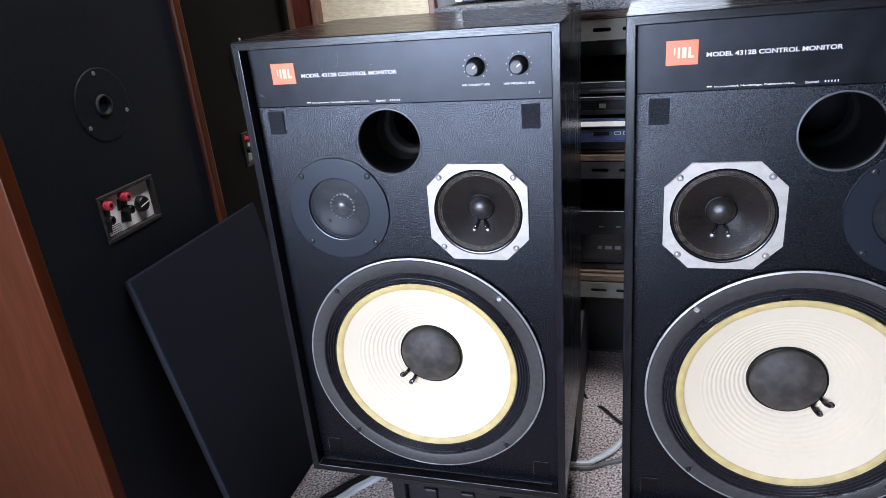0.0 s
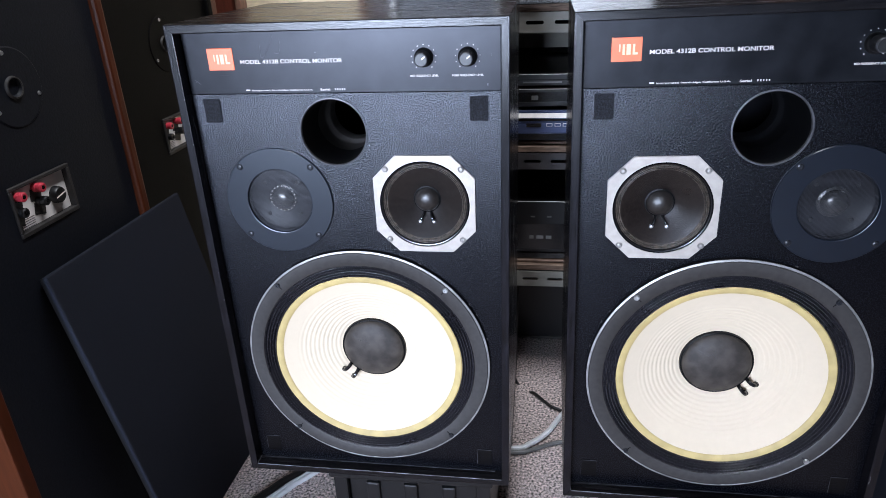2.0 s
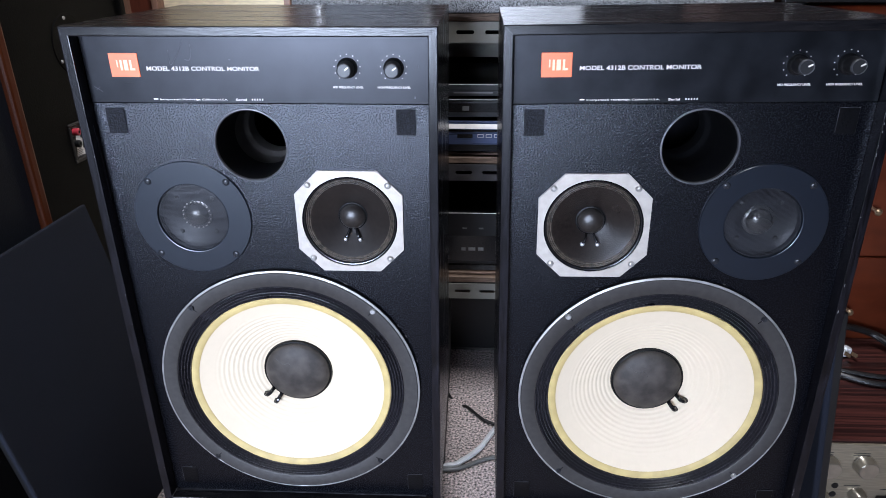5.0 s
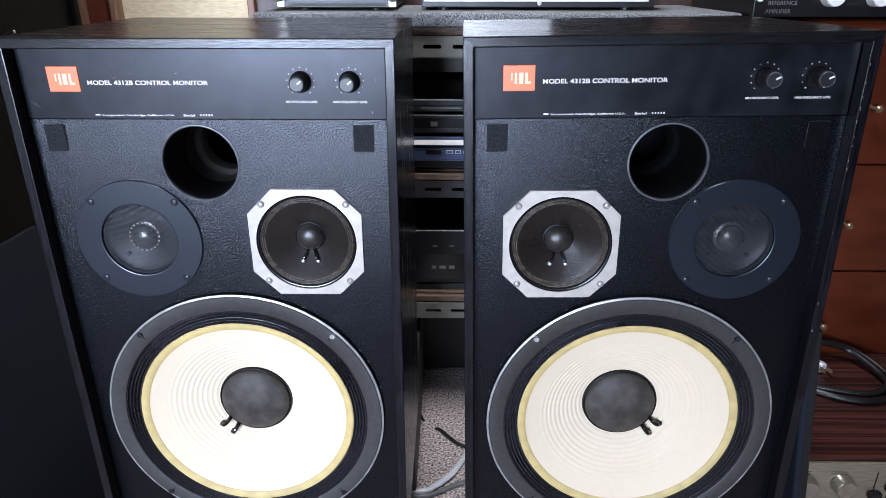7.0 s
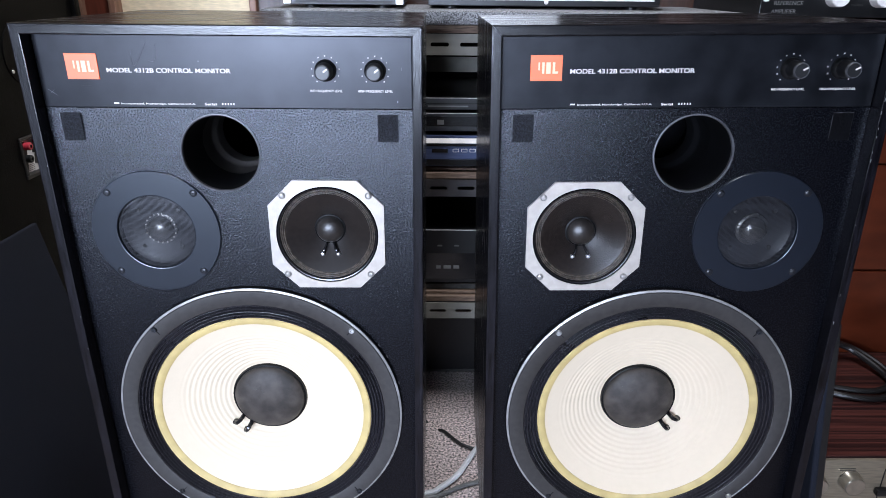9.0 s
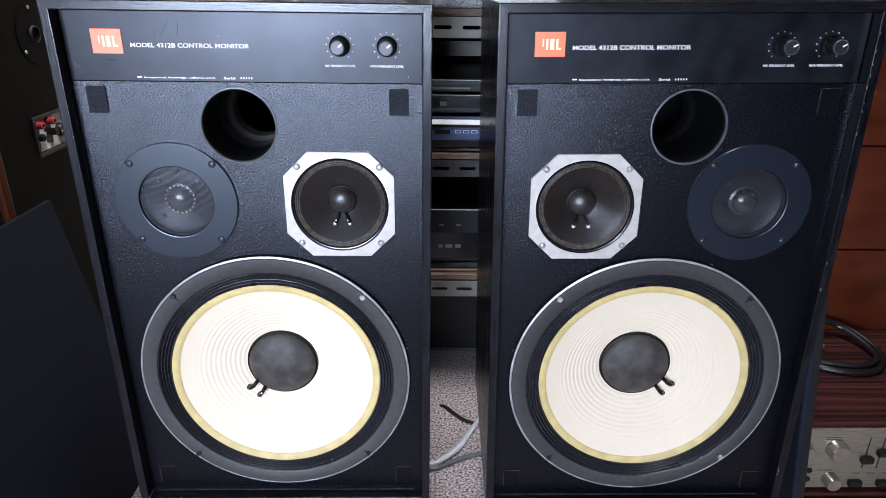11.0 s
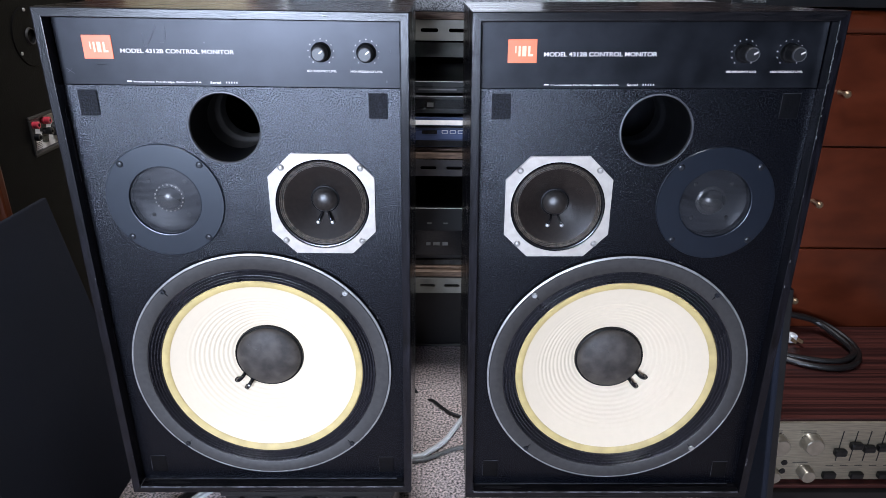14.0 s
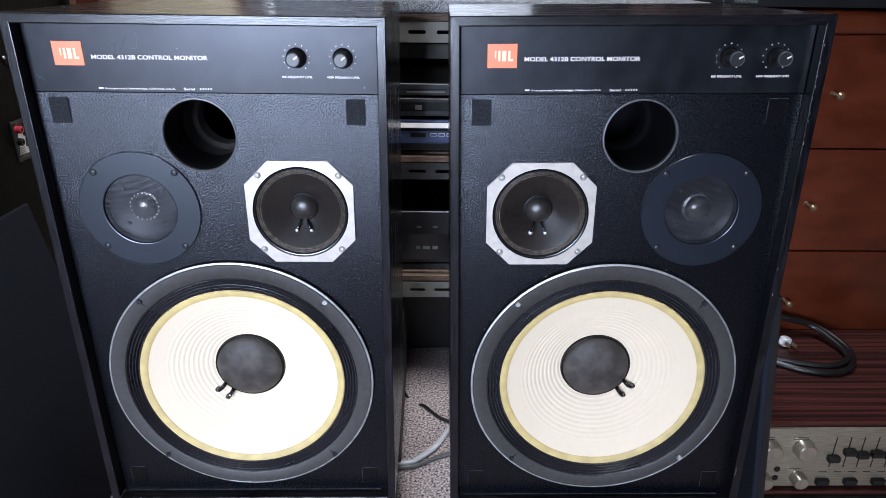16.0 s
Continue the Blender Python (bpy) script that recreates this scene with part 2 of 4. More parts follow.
def tube(points, radius, seg=8, steps=6):
    """A round cord through the points, smoothed."""
    pts = [Vector(p) for p in points]
    path = []
    for i in range(len(pts) - 1):
        p0, p1, p2, p3 = pts[max(i - 1, 0)], pts[i], pts[i + 1], pts[min(i + 2, len(pts) - 1)]
        for s in range(steps):
            t = s / steps
            path.append(0.5 * (2 * p1 + (p2 - p0) * t + (2 * p0 - 5 * p1 + 4 * p2 - p3) * t * t + (3 * p1 - p0 - 3 * p2 + p3) * t ** 3))
    path.append(pts[-1])
    bm, rings = bmesh.new(), []
    for i, p in enumerate(path):
        d = (path[min(i + 1, len(path) - 1)] - path[max(i - 1, 0)]).normalized()
        u = d.orthogonal().normalized() if not rings else (side - d * side.dot(d)).normalized()
        side = u
        w = d.cross(u)
        rings.append([bm.verts.new(p + radius * (math.cos(2 * math.pi * k / seg) * u + math.sin(2 * math.pi * k / seg) * w)) for k in range(seg)])
    for a, b in zip(rings, rings[1:]):
        for k in range(seg):
            bm.faces.new((a[k], a[(k + 1) % seg], b[(k + 1) % seg], b[k]))
    bm.faces.new(rings[0])
    bm.faces.new(rings[-1])
    return bm


def words(name, text, height, width, mat, parent, m, label="", bold=0.0):
    """Letters of the built-in font as a thin mesh, fitted to a cap height and width, centred left at the pose m (faces -y)."""
    cu = bpy.data.curves.new("letters", "FONT")
    cu.body, cu.size, cu.extrude, cu.offset = text, 1.0, 0.01, bold
    tmp = new("letters", cu)
    bpy.context.view_layer.update()
    me = bpy.data.meshes.new_from_object(tmp.evaluated_get(bpy.context.evaluated_depsgraph_get()))
    bpy.data.objects.remove(tmp)
    xs, ys = [v.co.x for v in me.vertices], [v.co.y for v in me.vertices]
    sx, sy = width / (max(xs) - min(xs)), height / (max(ys) - min(ys))
    x0, y0, y1 = min(xs), min(ys), max(ys)
    for v in me.vertices:
        v.co = ((v.co.x - x0) * sx, -0.0004 - v.co.z * 0.02, (v.co.y - (y0 + y1) / 2) * sy)
    me.materials.clear()
    me.materials.append(mat)
    ob = new(name, me)
    ob.parent, ob.matrix_basis = parent, m
    if label:
        tagged(ob, label)
    return ob


def cross_screw(r, h=0.002):
    """A domed screw with a sunk cross in its head."""
    bm = lathe([(0, -h * 0.9), (r * 0.45, -h * 0.88), (r * 0.8, -h * 0.6), (r, -h * 0.15), (r, 0.001)], 16)
    for lo, hi in (((-r * 0.55, -r * 0.13), (r * 0.55, r * 0.13)), ((-r * 0.13, -r * 0.55), (r * 0.13, r * 0.55))):
        add(bm, box((lo[0], -h * 1.02, lo[1]), (hi[0], -h * 0.8, hi[1])))
    return bm


def screw_head(r, h=0.0016):
    bm = lathe([(0, -h * 0.55), (r * 0.3, -h * 0.55), (r * 0.34, -h), (r * 0.8, -h), (r, -h * 0.3), (r, 0.001)], 14)
    return bm


# ---- the room ----
def slab(name, lo, hi, mat, label, category):
    ob = part(name, box(lo, hi), mat)
    return tagged(ob, label, category, kind="structure")


slab("floor", (-1.9, -3.2, -0.05), (2.2, 0.95, 0.0), CARPET, "speckled grey and pink short-pile carpet floor", "floor")
slab("wall_north", (-1.9, WALL_Y, 0.0), (-0.36, WALL_Y + 0.1, CEIL), WALLPAPER, "cream textured wallpaper on the rear wall", "wall")
slab("wall_panelling", (-0.36, WALL_Y - 0.012, 0.0), (2.2, WALL_Y + 0.1, CEIL), DARKWOOD, "dark brown wood panelling behind the equipment", "wall")
slab("wall_west", (-1.95, -3.2, 0.0), (-1.85, WALL_Y, CEIL), PLASTER, "plain pale wall", "wall")
slab("wall_east", (2.1, -3.2, 0.0), (2.2, WALL_Y - 0.012, CEIL), DARKWOOD, "dark wood wall", "wall")
slab("wall_south", (-1.85, -3.2, 0.0), (2.1, -3.1, CEIL), DARKWOOD, "dark wood wall", "wall")
slab("ceiling", (-1.95, -3.2, CEIL), (2.2, 0.97, CEIL + 0.05), PLASTER, "plain white ceiling", "ceiling")

post = thing("trim_post", "red-brown wooden wall post with lighter edge strips", "trim", kind="structure")
part("board", box((-0.712, WALL_Y - 0.02, 0), (-0.66, WALL_Y + 0.002, CEIL), 0.002), DOORWOOD, post)
for x0, x1 in ((-0.729, -0.712), (-0.66, -0.645)):
    part("edge_strip", box((x0, WALL_Y - 0.032, 0), (x1, WALL_Y + 0.002, CEIL), 0.003), TRIMWOOD, post)
part("edge_strip", box((-0.372, WALL_Y - 0.03, 0), (-0.357, WALL_Y + 0.002, CEIL), 0.003), TRIMWOOD, post)

# ---- studio monitors ----
W, H, D = 0.362, 0.597, 0.298
EDGE, REC = 0.0095, 0.0160


def mitred(a, b, c, d, deep):
    """A cabinet board: its front outline a, b, c, d in x and z, drawn back by deep, with softened long edges."""
    bm = bmesh.new()
    front = [bm.verts.new((x, 0, z)) for x, z in (a, b, c, d)]
    back = [bm.verts.new((x, deep, z)) for x, z in (a, b, c, d)]
    bm.faces.new(front)
    bm.faces.new(back[::-1])
    for k in range(4):
        j = (k + 1) % 4
        bm.faces.new((front[k], back[k], back[j], front[j]))
    long_edges = [e for e in bm.edges if (e.verts[0] in front and e.verts[1] in front and abs(e.verts[0].co.x - e.verts[1].co.x) + abs(e.verts[0].co.z - e.verts[1].co.z) > 0.05)]
    bmesh.ops.bevel(bm, geom=long_edges, offset=0.0011, segments=2, affect="EDGES", profile=0.6)
    return bm


def monitor(mirror, m, label):
    """One bookshelf-sized studio monitor: origin at the front lower left corner, front towards -y."""
    sp = thing("studio_monitor", label, "loudspeaker", "pair of studio monitors", m)
    fx = (lambda x: W - x) if mirror else (lambda x: x)
    # cabinet boards, mitred look with softly worn front edges
    e = EDGE
    part("side_panel", mitred((0, 0), (e, e), (e, H - e), (0, H), D), VENEER_UP, sp)
    part("side_panel", mitred((W, 0), (W, H), (W - e, H - e), (W - e, e), D), VENEER_UP, sp)
    part("top_panel", mitred((0.0003, H), (e + 0.0003, H - e), (W - e - 0.0003, H - e), (W - 0.0003, H), D), VENEER, sp)
    part("bottom_panel", mitred((0.0003, 0), (W - 0.0003, 0), (W - e - 0.0003, e), (e + 0.0003, e), D), VENEER, sp)
    # rubbed edges of the lower ledge and the corners, caught light painted in pale
    part("worn_edge_glint", box((e + 0.001, -0.0002, e - 0.0008), (W - e - 0.001, 0.0006, e + 0.0002), 0.0002, 1), WORNGLINT, sp, "rubbed front edge with a painted pale highlight")
    part("worn_edge_glint", box((e + 0.006, REC - 0.0012, e - 0.0002), (W - e - 0.010, REC + 0.0002, e + 0.0004)), PALEEDGE, sp)
    part("worn_edge_glint", tube([(e + 0.0004, 0.001, e + 0.0004), (e + 0.0008, REC - 0.0006, e + 0.0008)], 0.0004, 5), WORNGLINT, sp)
    part("back_panel", box((EDGE, D - 0.014, EDGE), (W - EDGE, D - 0.002, H - EDGE)), BACKBLACK, sp)
    # baffle with real cut-outs
    g = 0.0004
    sink = 0.0045 if mirror else 0.0
    mid_z = 0.3938 if mirror else 0.3952
    holes = [(fx(0.1816), 0.1812, 0.150), (fx(0.2655), mid_z, 0.0525), (fx(0.0945), 0.3975, 0.055), (fx(0.1675), 0.4782, 0.0376)]
    bm = bmesh.new()
    outer = [bm.verts.new((x, REC, z)) for x, z in ((EDGE + g, EDGE + g), (W - EDGE - g, EDGE + g), (W - EDGE - g, 0.5212), (EDGE + g, 0.5212))]
    edges = [bm.edges.new((outer[k], outer[(k + 1) % 4])) for k in range(4)]
    for cx, cz, r in holes:
        ring = [bm.verts.new((cx + r * math.cos(2 * math.pi * k / 64), REC, cz + r * math.sin(2 * math.pi * k / 64))) for k in range(64)]
        edges += [bm.edges.new((ring[k], ring[(k + 1) % 64])) for k in range(64)]
    bmesh.ops.triangle_fill(bm, use_beauty=True, use_dissolve=False, edges=edges)
    for f in [f for f in bm.faces if any((f.calc_center_median().x - cx) ** 2 + (f.calc_center_median().z - cz) ** 2 < (r * 0.995) ** 2 and
                                         all(abs(math.hypot(v.co.x - cx, v.co.z - cz) - r) < 1e-5 for v in f.verts) for cx, cz, r in holes)]:
        bm.faces.remove(f)
    ext = bmesh.ops.extrude_face_region(bm, geom=bm.faces[:])
    for v in [e for e in ext["geom"] if isinstance(e, bmesh.types.BMVert)]:
        v.co.y += 0.016
    part("baffle", bm, BAFFLE, sp, "finely textured black baffle board")
    part("gap_backing", box((EDGE, REC + 0.0165, EDGE), (W - EDGE, REC + 0.0175, EDGE + 0.004)), DARK, sp)
    fas = part("control_panel", box((EDGE + g, REC - 0.0008, 0.5218), (W - EDGE - g, REC + 0.014, H - EDGE - g), 0.0006, 1), PANEL, sp, "smooth charcoal control panel")
    fy = REC - 0.0009
    # badge
    badge = part("badge", box((0.0365, fy - 0.0008, 0.5475), (0.0655, fy + 0.0004, 0.5705), 0.0003, 1), ORANGE, fas, "orange square badge")
    bars = bmesh.new()
    for x0, x1, z0, z1 in ((0.0470, 0.0492, 0.554, 0.564), (0.0508, 0.0548, 0.554, 0.564), (0.0566, 0.0588, 0.554, 0.564), (0.0588, 0.0616, 0.554, 0.556), (0.0436, 0.0450, 0.557, 0.564)):
        add(bars, box((x0, fy - 0.0011, z0), (x1, fy - 0.0007, z1)))
    part("emblem", bars, TAN, badge, "pale emblem shapes")
    words("model_lettering", "MODEL 4312B CONTROL MONITOR", 0.0041, 0.113, INK, fas, pose(0.0728, fy, 0.5558), "white printed model name", bold=0.014)
    bars = bmesh.new()
    x = 0.0745
    for k, wd in enumerate((0.0045,)):
        add(bars, box((x, fy - 0.0003, 0.5252), (x + wd, fy + 0.0002, 0.5265)))
        x += wd + 0.0020
    for k in range(5):
        add(bars, box((0.1745 + 0.0026 * k, fy - 0.0003, 0.5248), (0.1755 + 0.0026 * k, fy + 0.0002, 0.5266)))
    tagged(part("small_print", bars, INK, fas, "rows of small white print"), kind="stuff")
    words("origin_lettering", "Incorporated, Northridge, California U.S.A.", 0.0021, 0.0690, INK, fas, pose(0.0812, fy, 0.5254), bold=0.012)
    words("serial_lettering", "Serial", 0.0023, 0.0108, INK, fas, pose(0.1585, fy, 0.5256), bold=0.015)
    # level knobs
    for kx, title, tw, turn in ((0.2725, "MID FREQUENCY LEVEL", 0.0300, 52), (0.3180, "HIGH FREQUENCY LEVEL", 0.0325, 52)):
        if mirror:
            turn = 62
        knob = part("knob", lathe([(0, -0.0200), (0.0058, -0.0200), (0.0066, -0.0194), (0.0070, -0.0182), (0.0080, -0.0060), (0.0094, -0.0045), (0.0099, -0.002), (0.0099, 0.001)], 36),
                    RUBBER, fas, "black knob with a white pointer", smooth=True, m=pose(kx, fy, 0.557))
        part("cap_rim", lathe([(0.0060, -0.0201), (0.0064, -0.0204), (0.0069, -0.0197), (0.0071, -0.0180), (0.0066, -0.0178)], 36, True), RIMGREY, knob, "thin grey ring at the cap edge", smooth=True)
        part("pointer", box((-0.0007, -0.0204, 0.0012), (0.0007, -0.0198, 0.0056)), INK, knob, m=pose(0, 0, 0, 0, turn, 0))
        dots = bmesh.new()
        for k in range(11):
            a = radians(-140 + 28 * k)
            add(dots, box((0.0128 * math.sin(a) - 0.00045, -0.0003, 0.0128 * math.cos(a) - 0.00045), (0.0128 * math.sin(a) + 0.00045, 0.0002, 0.0128 * math.cos(a) + 0.00045)))
        part("dial_marks", dots, INK, fas, m=pose(kx, fy, 0.557))
        words("knob_lettering", title, 0.0025, tw, INK, fas, pose(kx - tw / 2, fy, 0.5383), bold=0.012)
    # port
    px, pz = fx(0.1675), 0.4782
    part("port_rim", lathe([(0.0386, 0.0), (0.0384, -0.0012), (0.0374, -0.0014), (0.0366, -0.0008), (0.0362, 0.004)], 64), RIMGREY, sp, "thin grey edge of the bass port", smooth=True, m=pose(px, REC, pz))
    part("port_tube", lathe([(0.0364, 0.002), (0.0355, 0.006), (0.0352, 0.048), (0.0345, 0.051), (0.0345, 0.053)], 64), TUBE, sp, "black bass port tube", smooth=True, m=pose(px, REC, pz))
    # same sleeve in both ports: painted lit on the left, shaded on the mirrored one
    part("port_sleeve", lathe([(0.0350, 0.052), (0.0349, 0.078), (0.0340, 0.084), (0.0312, 0.087), (0.0304, 0.090), (0.0304, 0.110), (0.0316, 0.110), (0.0368, 0.090), (0.0368, 0.054)], 64), TUBE if mirror else CARDLIT, sp, "inner tube with shade painted in as black" if mirror else "grey-brown card inner tube, painted as if lit", smooth=True, m=pose(px, REC, pz))
    # black cup added for the shaded cabinet interior beyond the tube
    part("port_dark_end", lathe([(0, 0.23), (0.075, 0.23), (0.075, 0.09), (0.0370, 0.09)], 32), DARK, sp, m=pose(px, REC, pz))
    # woofer
    wf = thing("woofer", "", "", m=pose(fx(0.1816), REC, 0.1812))
    wf.parent = sp
    part("frame_ring", lathe([(0.1538, -0.0062), (0.1543, -0.0066), (0.1560, -0.0060), (0.1563, -0.0052), (0.1490, -0.0030), (0.1490, -0.004)], 128, True), RING, wf, "bare bright metal frame edge", smooth=True)
    part("frame_side", lathe([(0.1562, -0.0050), (0.1566, -0.0046), (0.1568, 0.001), (0.1490, 0.001)], 128), DARK, wf, "black outer side of the frame")
    part("gasket", lathe([(0.1365, -0.002), (0.1372, -0.0066), (0.1385, -0.0074), (0.1530, -0.0074), (0.1538, -0.0066), (0.1538, -0.003), (0.1365, -0.001)], 128), GASKET, wf, "worn grey gasket ring", smooth=True)
    lip = 0.45 * sink
    prof = []
    for k in range(81):
        u = k / 80
        prof.append((0.1368 - u * 0.0158, -0.0048 - 0.0020 * math.sin(u * math.pi * 9 + 0.4) + 0.0012 * u + lip * u))
    part("surround", lathe(prof, 160), SURROUND, wf, "pleated black cloth surround", smooth=True)
    part("glue_ring", lathe([(0.1216, -0.0010 + lip), (0.1213, -0.0042 + lip), (0.1203, -0.0052 + lip), (0.1180, -0.0050 + lip), (0.1144, -0.0040 + lip), (0.1126, -0.0026 + lip), (0.1121, 0.0005 + lip)], 128), GOLD, wf, "yellowed glue ring", smooth=True)
    prof = []
    for k in range(151):
        u = k / 150
        r = 0.1128 - u * 0.0718
        y = -0.0024 + lip + (0.0352 + sink - lip) * (u ** 0.93)
        rib = 0.00025 * min(1, (u - 0.20) * 6) * math.sin(u * 2 * math.pi * 14) if 0.20 < u < 0.97 else 0
        prof.append((r, y + rib))
    part("cone", lathe(prof, 128), CONE, wf, "cream ribbed paper cone", smooth=True)
    back = pose(0, sink, 0)
    part("dust_cap", lathe([(0.0414, 0.0325), (0.0413, 0.0295)] + [(0.0406 * math.cos(a), 0.0290 - 0.0125 * math.sin(a)) for a in [radians(5 * k) for k in range(18)]] + [(0, 0.0165)], 64),
         CAP, wf, "dented dark grey dust cap", smooth=True, m=back)
    for p in ([(-0.024, 0.022), (-0.014, 0.016), (-0.008, 0.018), (-0.003, 0.012)], [(-0.008, 0.018), (-0.005, 0.024)]):
        p = [(x, 0.0290 - 0.0125 * math.sqrt(max(0, 1 - (x * x + z * z) / 0.0408 ** 2)) - 0.0001, z) for x, z in p]
        part("crease", tube(p, 0.00022, 5), GASKET, wf, m=back)
    part("cap_edge", lathe([(0.0432, 0.0318), (0.0425, 0.0284), (0.0412, 0.0276), (0.0404, 0.0292)], 64), BLACKGLUE, wf, "black glued edge of the dust cap", smooth=True, m=back)
    for a0 in ((218, 235) if not mirror else (313, 331)):
        a = radians(a0)
        c, s = math.cos(a), math.sin(a)
        lead = part("lead_wire", tube([(0.041 * c, 0.0300, 0.041 * s), (0.0445 * c, 0.0210, 0.0445 * s), (0.0505 * c, 0.0200, 0.0505 * s), (0.0535 * c, 0.0270, 0.0535 * s)], 0.0025), GLOSS, wf, smooth=True, m=back)
        part("eyelet", tube([(0.0535 * c, 0.0270, 0.0535 * s), (0.0545 * c, 0.0232, 0.0545 * s)], 0.0032), GLOSS, lead, smooth=True)
    for a, turn in ((46, 20), (134, 70), (226, 40), (314, 10)):
        bright = (a == 134 or a == 314) if mirror else a == 46
        c, d = math.cos(radians(a)), math.sin(radians(a))
        part("screw", screw_head(0.0034, 0.0026), SCREW if bright else BLACKSCREW, wf, m=pose(0.1502 * c, -0.0070, 0.1502 * d, 0, turn, 0))
        part("notch", box((-0.0026, -0.0077, -0.0004), (0.0026, -0.0070, 0.0004)), DARK, wf, m=pose(0.1452 * c, 0, 0.1452 * d, 0, -a, 0))
    # midrange
    md = thing("midrange", "", "", m=pose(fx(0.2655), REC, mid_z))
    md.parent = sp
    h, c = 0.0575, 0.0260
    bm = bmesh.new()
    pts = [(-h + c, -h), (h - c, -h), (h, -h + c), (h, h - c), (h - c, h), (-h + c, h), (-h, h - c), (-h, -h + c)]
    out = [bm.verts.new((x, -0.003, z)) for x, z in pts]
    ring = [bm.verts.new((0.0514 * math.cos(2 * math.pi * k / 64), -0.003, 0.0514 * math.sin(2 * math.pi * k / 64))) for k in range(64)]
    ed = [bm.edges.new((out[k], out[(k + 1) % 8])) for k in range(8)] + [bm.edges.new((ring[k], ring[(k + 1) % 64])) for k in range(64)]
    bmesh.ops.triangle_fill(bm, use_beauty=True, use_dissolve=False, edges=ed)
    for f in [f for f in bm.faces if all(math.hypot(v.co.x, v.co.z) < 0.0515 for v in f.verts)]:
        bm.faces.remove(f)
    ext = bmesh.ops.extrude_face_region(bm, geom=bm.faces[:])
    for v in [e for e in ext["geom"] if isinstance(e, bmesh.types.BMVert)]:
        v.co.y += 0.0034
    part("flange", bm, SILVER, md, "silver eight-sided flange")
    part("gasket", lathe([(0.0515, -0.003), (0.0512, -0.0006), (0.0506, -0.0010), (0.0498, -0.0026), (0.0490, -0.0024), (0.0484, -0.0004), (0.0480, 0.0006)], 96), GLOSS, md, "black glossy gasket", smooth=True)
    doped = MIDROUGH if mirror else MIDCONE
    part("surround", lathe([(0.0481 - 0.0056 * k / 48, 0.0006 - 0.0011 * abs(math.sin(k / 48 * math.pi * 3)) + 0.0010 * k / 48) for k in range(49)], 96), MIDRING, md, "ridged brown surround", smooth=True)
    part("cone", lathe([(0.0426, 0.0016), (0.0415, 0.0022), (0.034, 0.0068), (0.026, 0.0120), (0.019, 0.0162), (0.0138, 0.0190)], 96), doped, md, "glossy doped dark brown cone", smooth=True)
    part("dust_cap", lathe([(0.0150, 0.0190), (0.0146, 0.0170)] + [(0.0142 * math.cos(radians(8 * k)), 0.0165 - 0.0090 * math.sin(radians(8 * k))) for k in range(11)] + [(0, 0.0075)], 48), MIDCAP, md, "dark brown doped dust cap", smooth=True)
    part("cap_edge", lathe([(0.0163, 0.0182), (0.0158, 0.0168), (0.0148, 0.0164), (0.0140, 0.0172)], 48), BLACKGLUE, md, smooth=True)
    for sx in (-1, 1):
        lead = part("lead_wire", tube([(sx * 0.0035, 0.0165, -0.0142), (sx * 0.0050, 0.0105, -0.0180), (sx * 0.0068, 0.0085, -0.0215), (sx * 0.0082, 0.0110, -0.0245)], 0.0013), GLOSS, md, smooth=True)
        part("solder_blob", lathe([(0, -0.0028), (0.0016, -0.0022), (0.0024, -0.0004), (0.0022, 0.0014), (0, 0.0020)], 14), SCREW, lead, "bright solder blob", smooth=True, m=pose(sx * 0.0080, 0.0105, -0.0250))
    for sx in (-1, 1):
        for sz in (-1, 1):
            part("screw", cross_screw(0.0036, 0.0024), FLANGESCREW, md, smooth=True, m=pose(sx * 0.0425, -0.003, sz * 0.0422, 0, 17 + 31 * (sx + 2 * sz), 0))
    # tweeter
    tw = thing("tweeter", "", "", m=pose(fx(0.0945), REC, 0.3975))
    tw.parent = sp
    part("plate", lathe([(0.0384, 0.004), (0.0384, -0.0014), (0.0387, -0.0024), (0.0393, -0.0027), (0.0397, -0.0027), (0.0628, -0.0027), (0.0632, -0.0027), (0.0638, -0.0020), (0.0638, 0.001)], 96), PLATE, tw, "slate blue-grey round plate", smooth=True)
    part("horn", lathe([(0.0386, 0.0008), (0.037, 0.0065), (0.034, 0.0082), (0.026, 0.0094), (0.0165, 0.0115)], 64), HORN, tw, smooth=True)
    part("dome", lathe([(0.0168, 0.0112), (0.0162, 0.0098), (0.0140, 0.0092)] + [(0.0134 * math.cos(radians(9 * k)), 0.0088 - 0.0075 * math.sin(radians(9 * k))) for k in range(10)] + [(0, 0.0013)], 48), DOME, tw, "grey dome", smooth=True)
    beads = bmesh.new()
    for k in range(20):
        a = 2 * math.pi * k / 20
        add(beads, box((0.0152 * math.cos(a) - 0.0006, 0.0082, 0.0152 * math.sin(a) - 0.0006), (0.0152 * math.cos(a) + 0.0006, 0.0096, 0.0152 * math.sin(a) + 0.0006)))
    part("dome_rim_beads", beads, INK if not mirror else DOME, tw)
    # wire gauze, fine crossing strands
    gz = bmesh.new()
    n = 34
    for k in range(-n, n + 1):
        u = k / n * 0.0376
        half = math.sqrt(max(0.0382 ** 2 - u * u, 0))
        for hor in (0, 1):
            bow = lambda p, q: 0.0002 - 0.0016 * (1 - (p * p + q * q) / 0.0382 ** 2)
            w2 = 0.00015
            for i in range(8):
                v0, v1 = -half + half * i / 4, -half + half * (i + 1) / 4
                q = [(u - w2, bow(u, v0), v0), (u + w2, bow(u, v0), v0), (u + w2, bow(u, v1), v1), (u - w2, bow(u, v1), v1)]
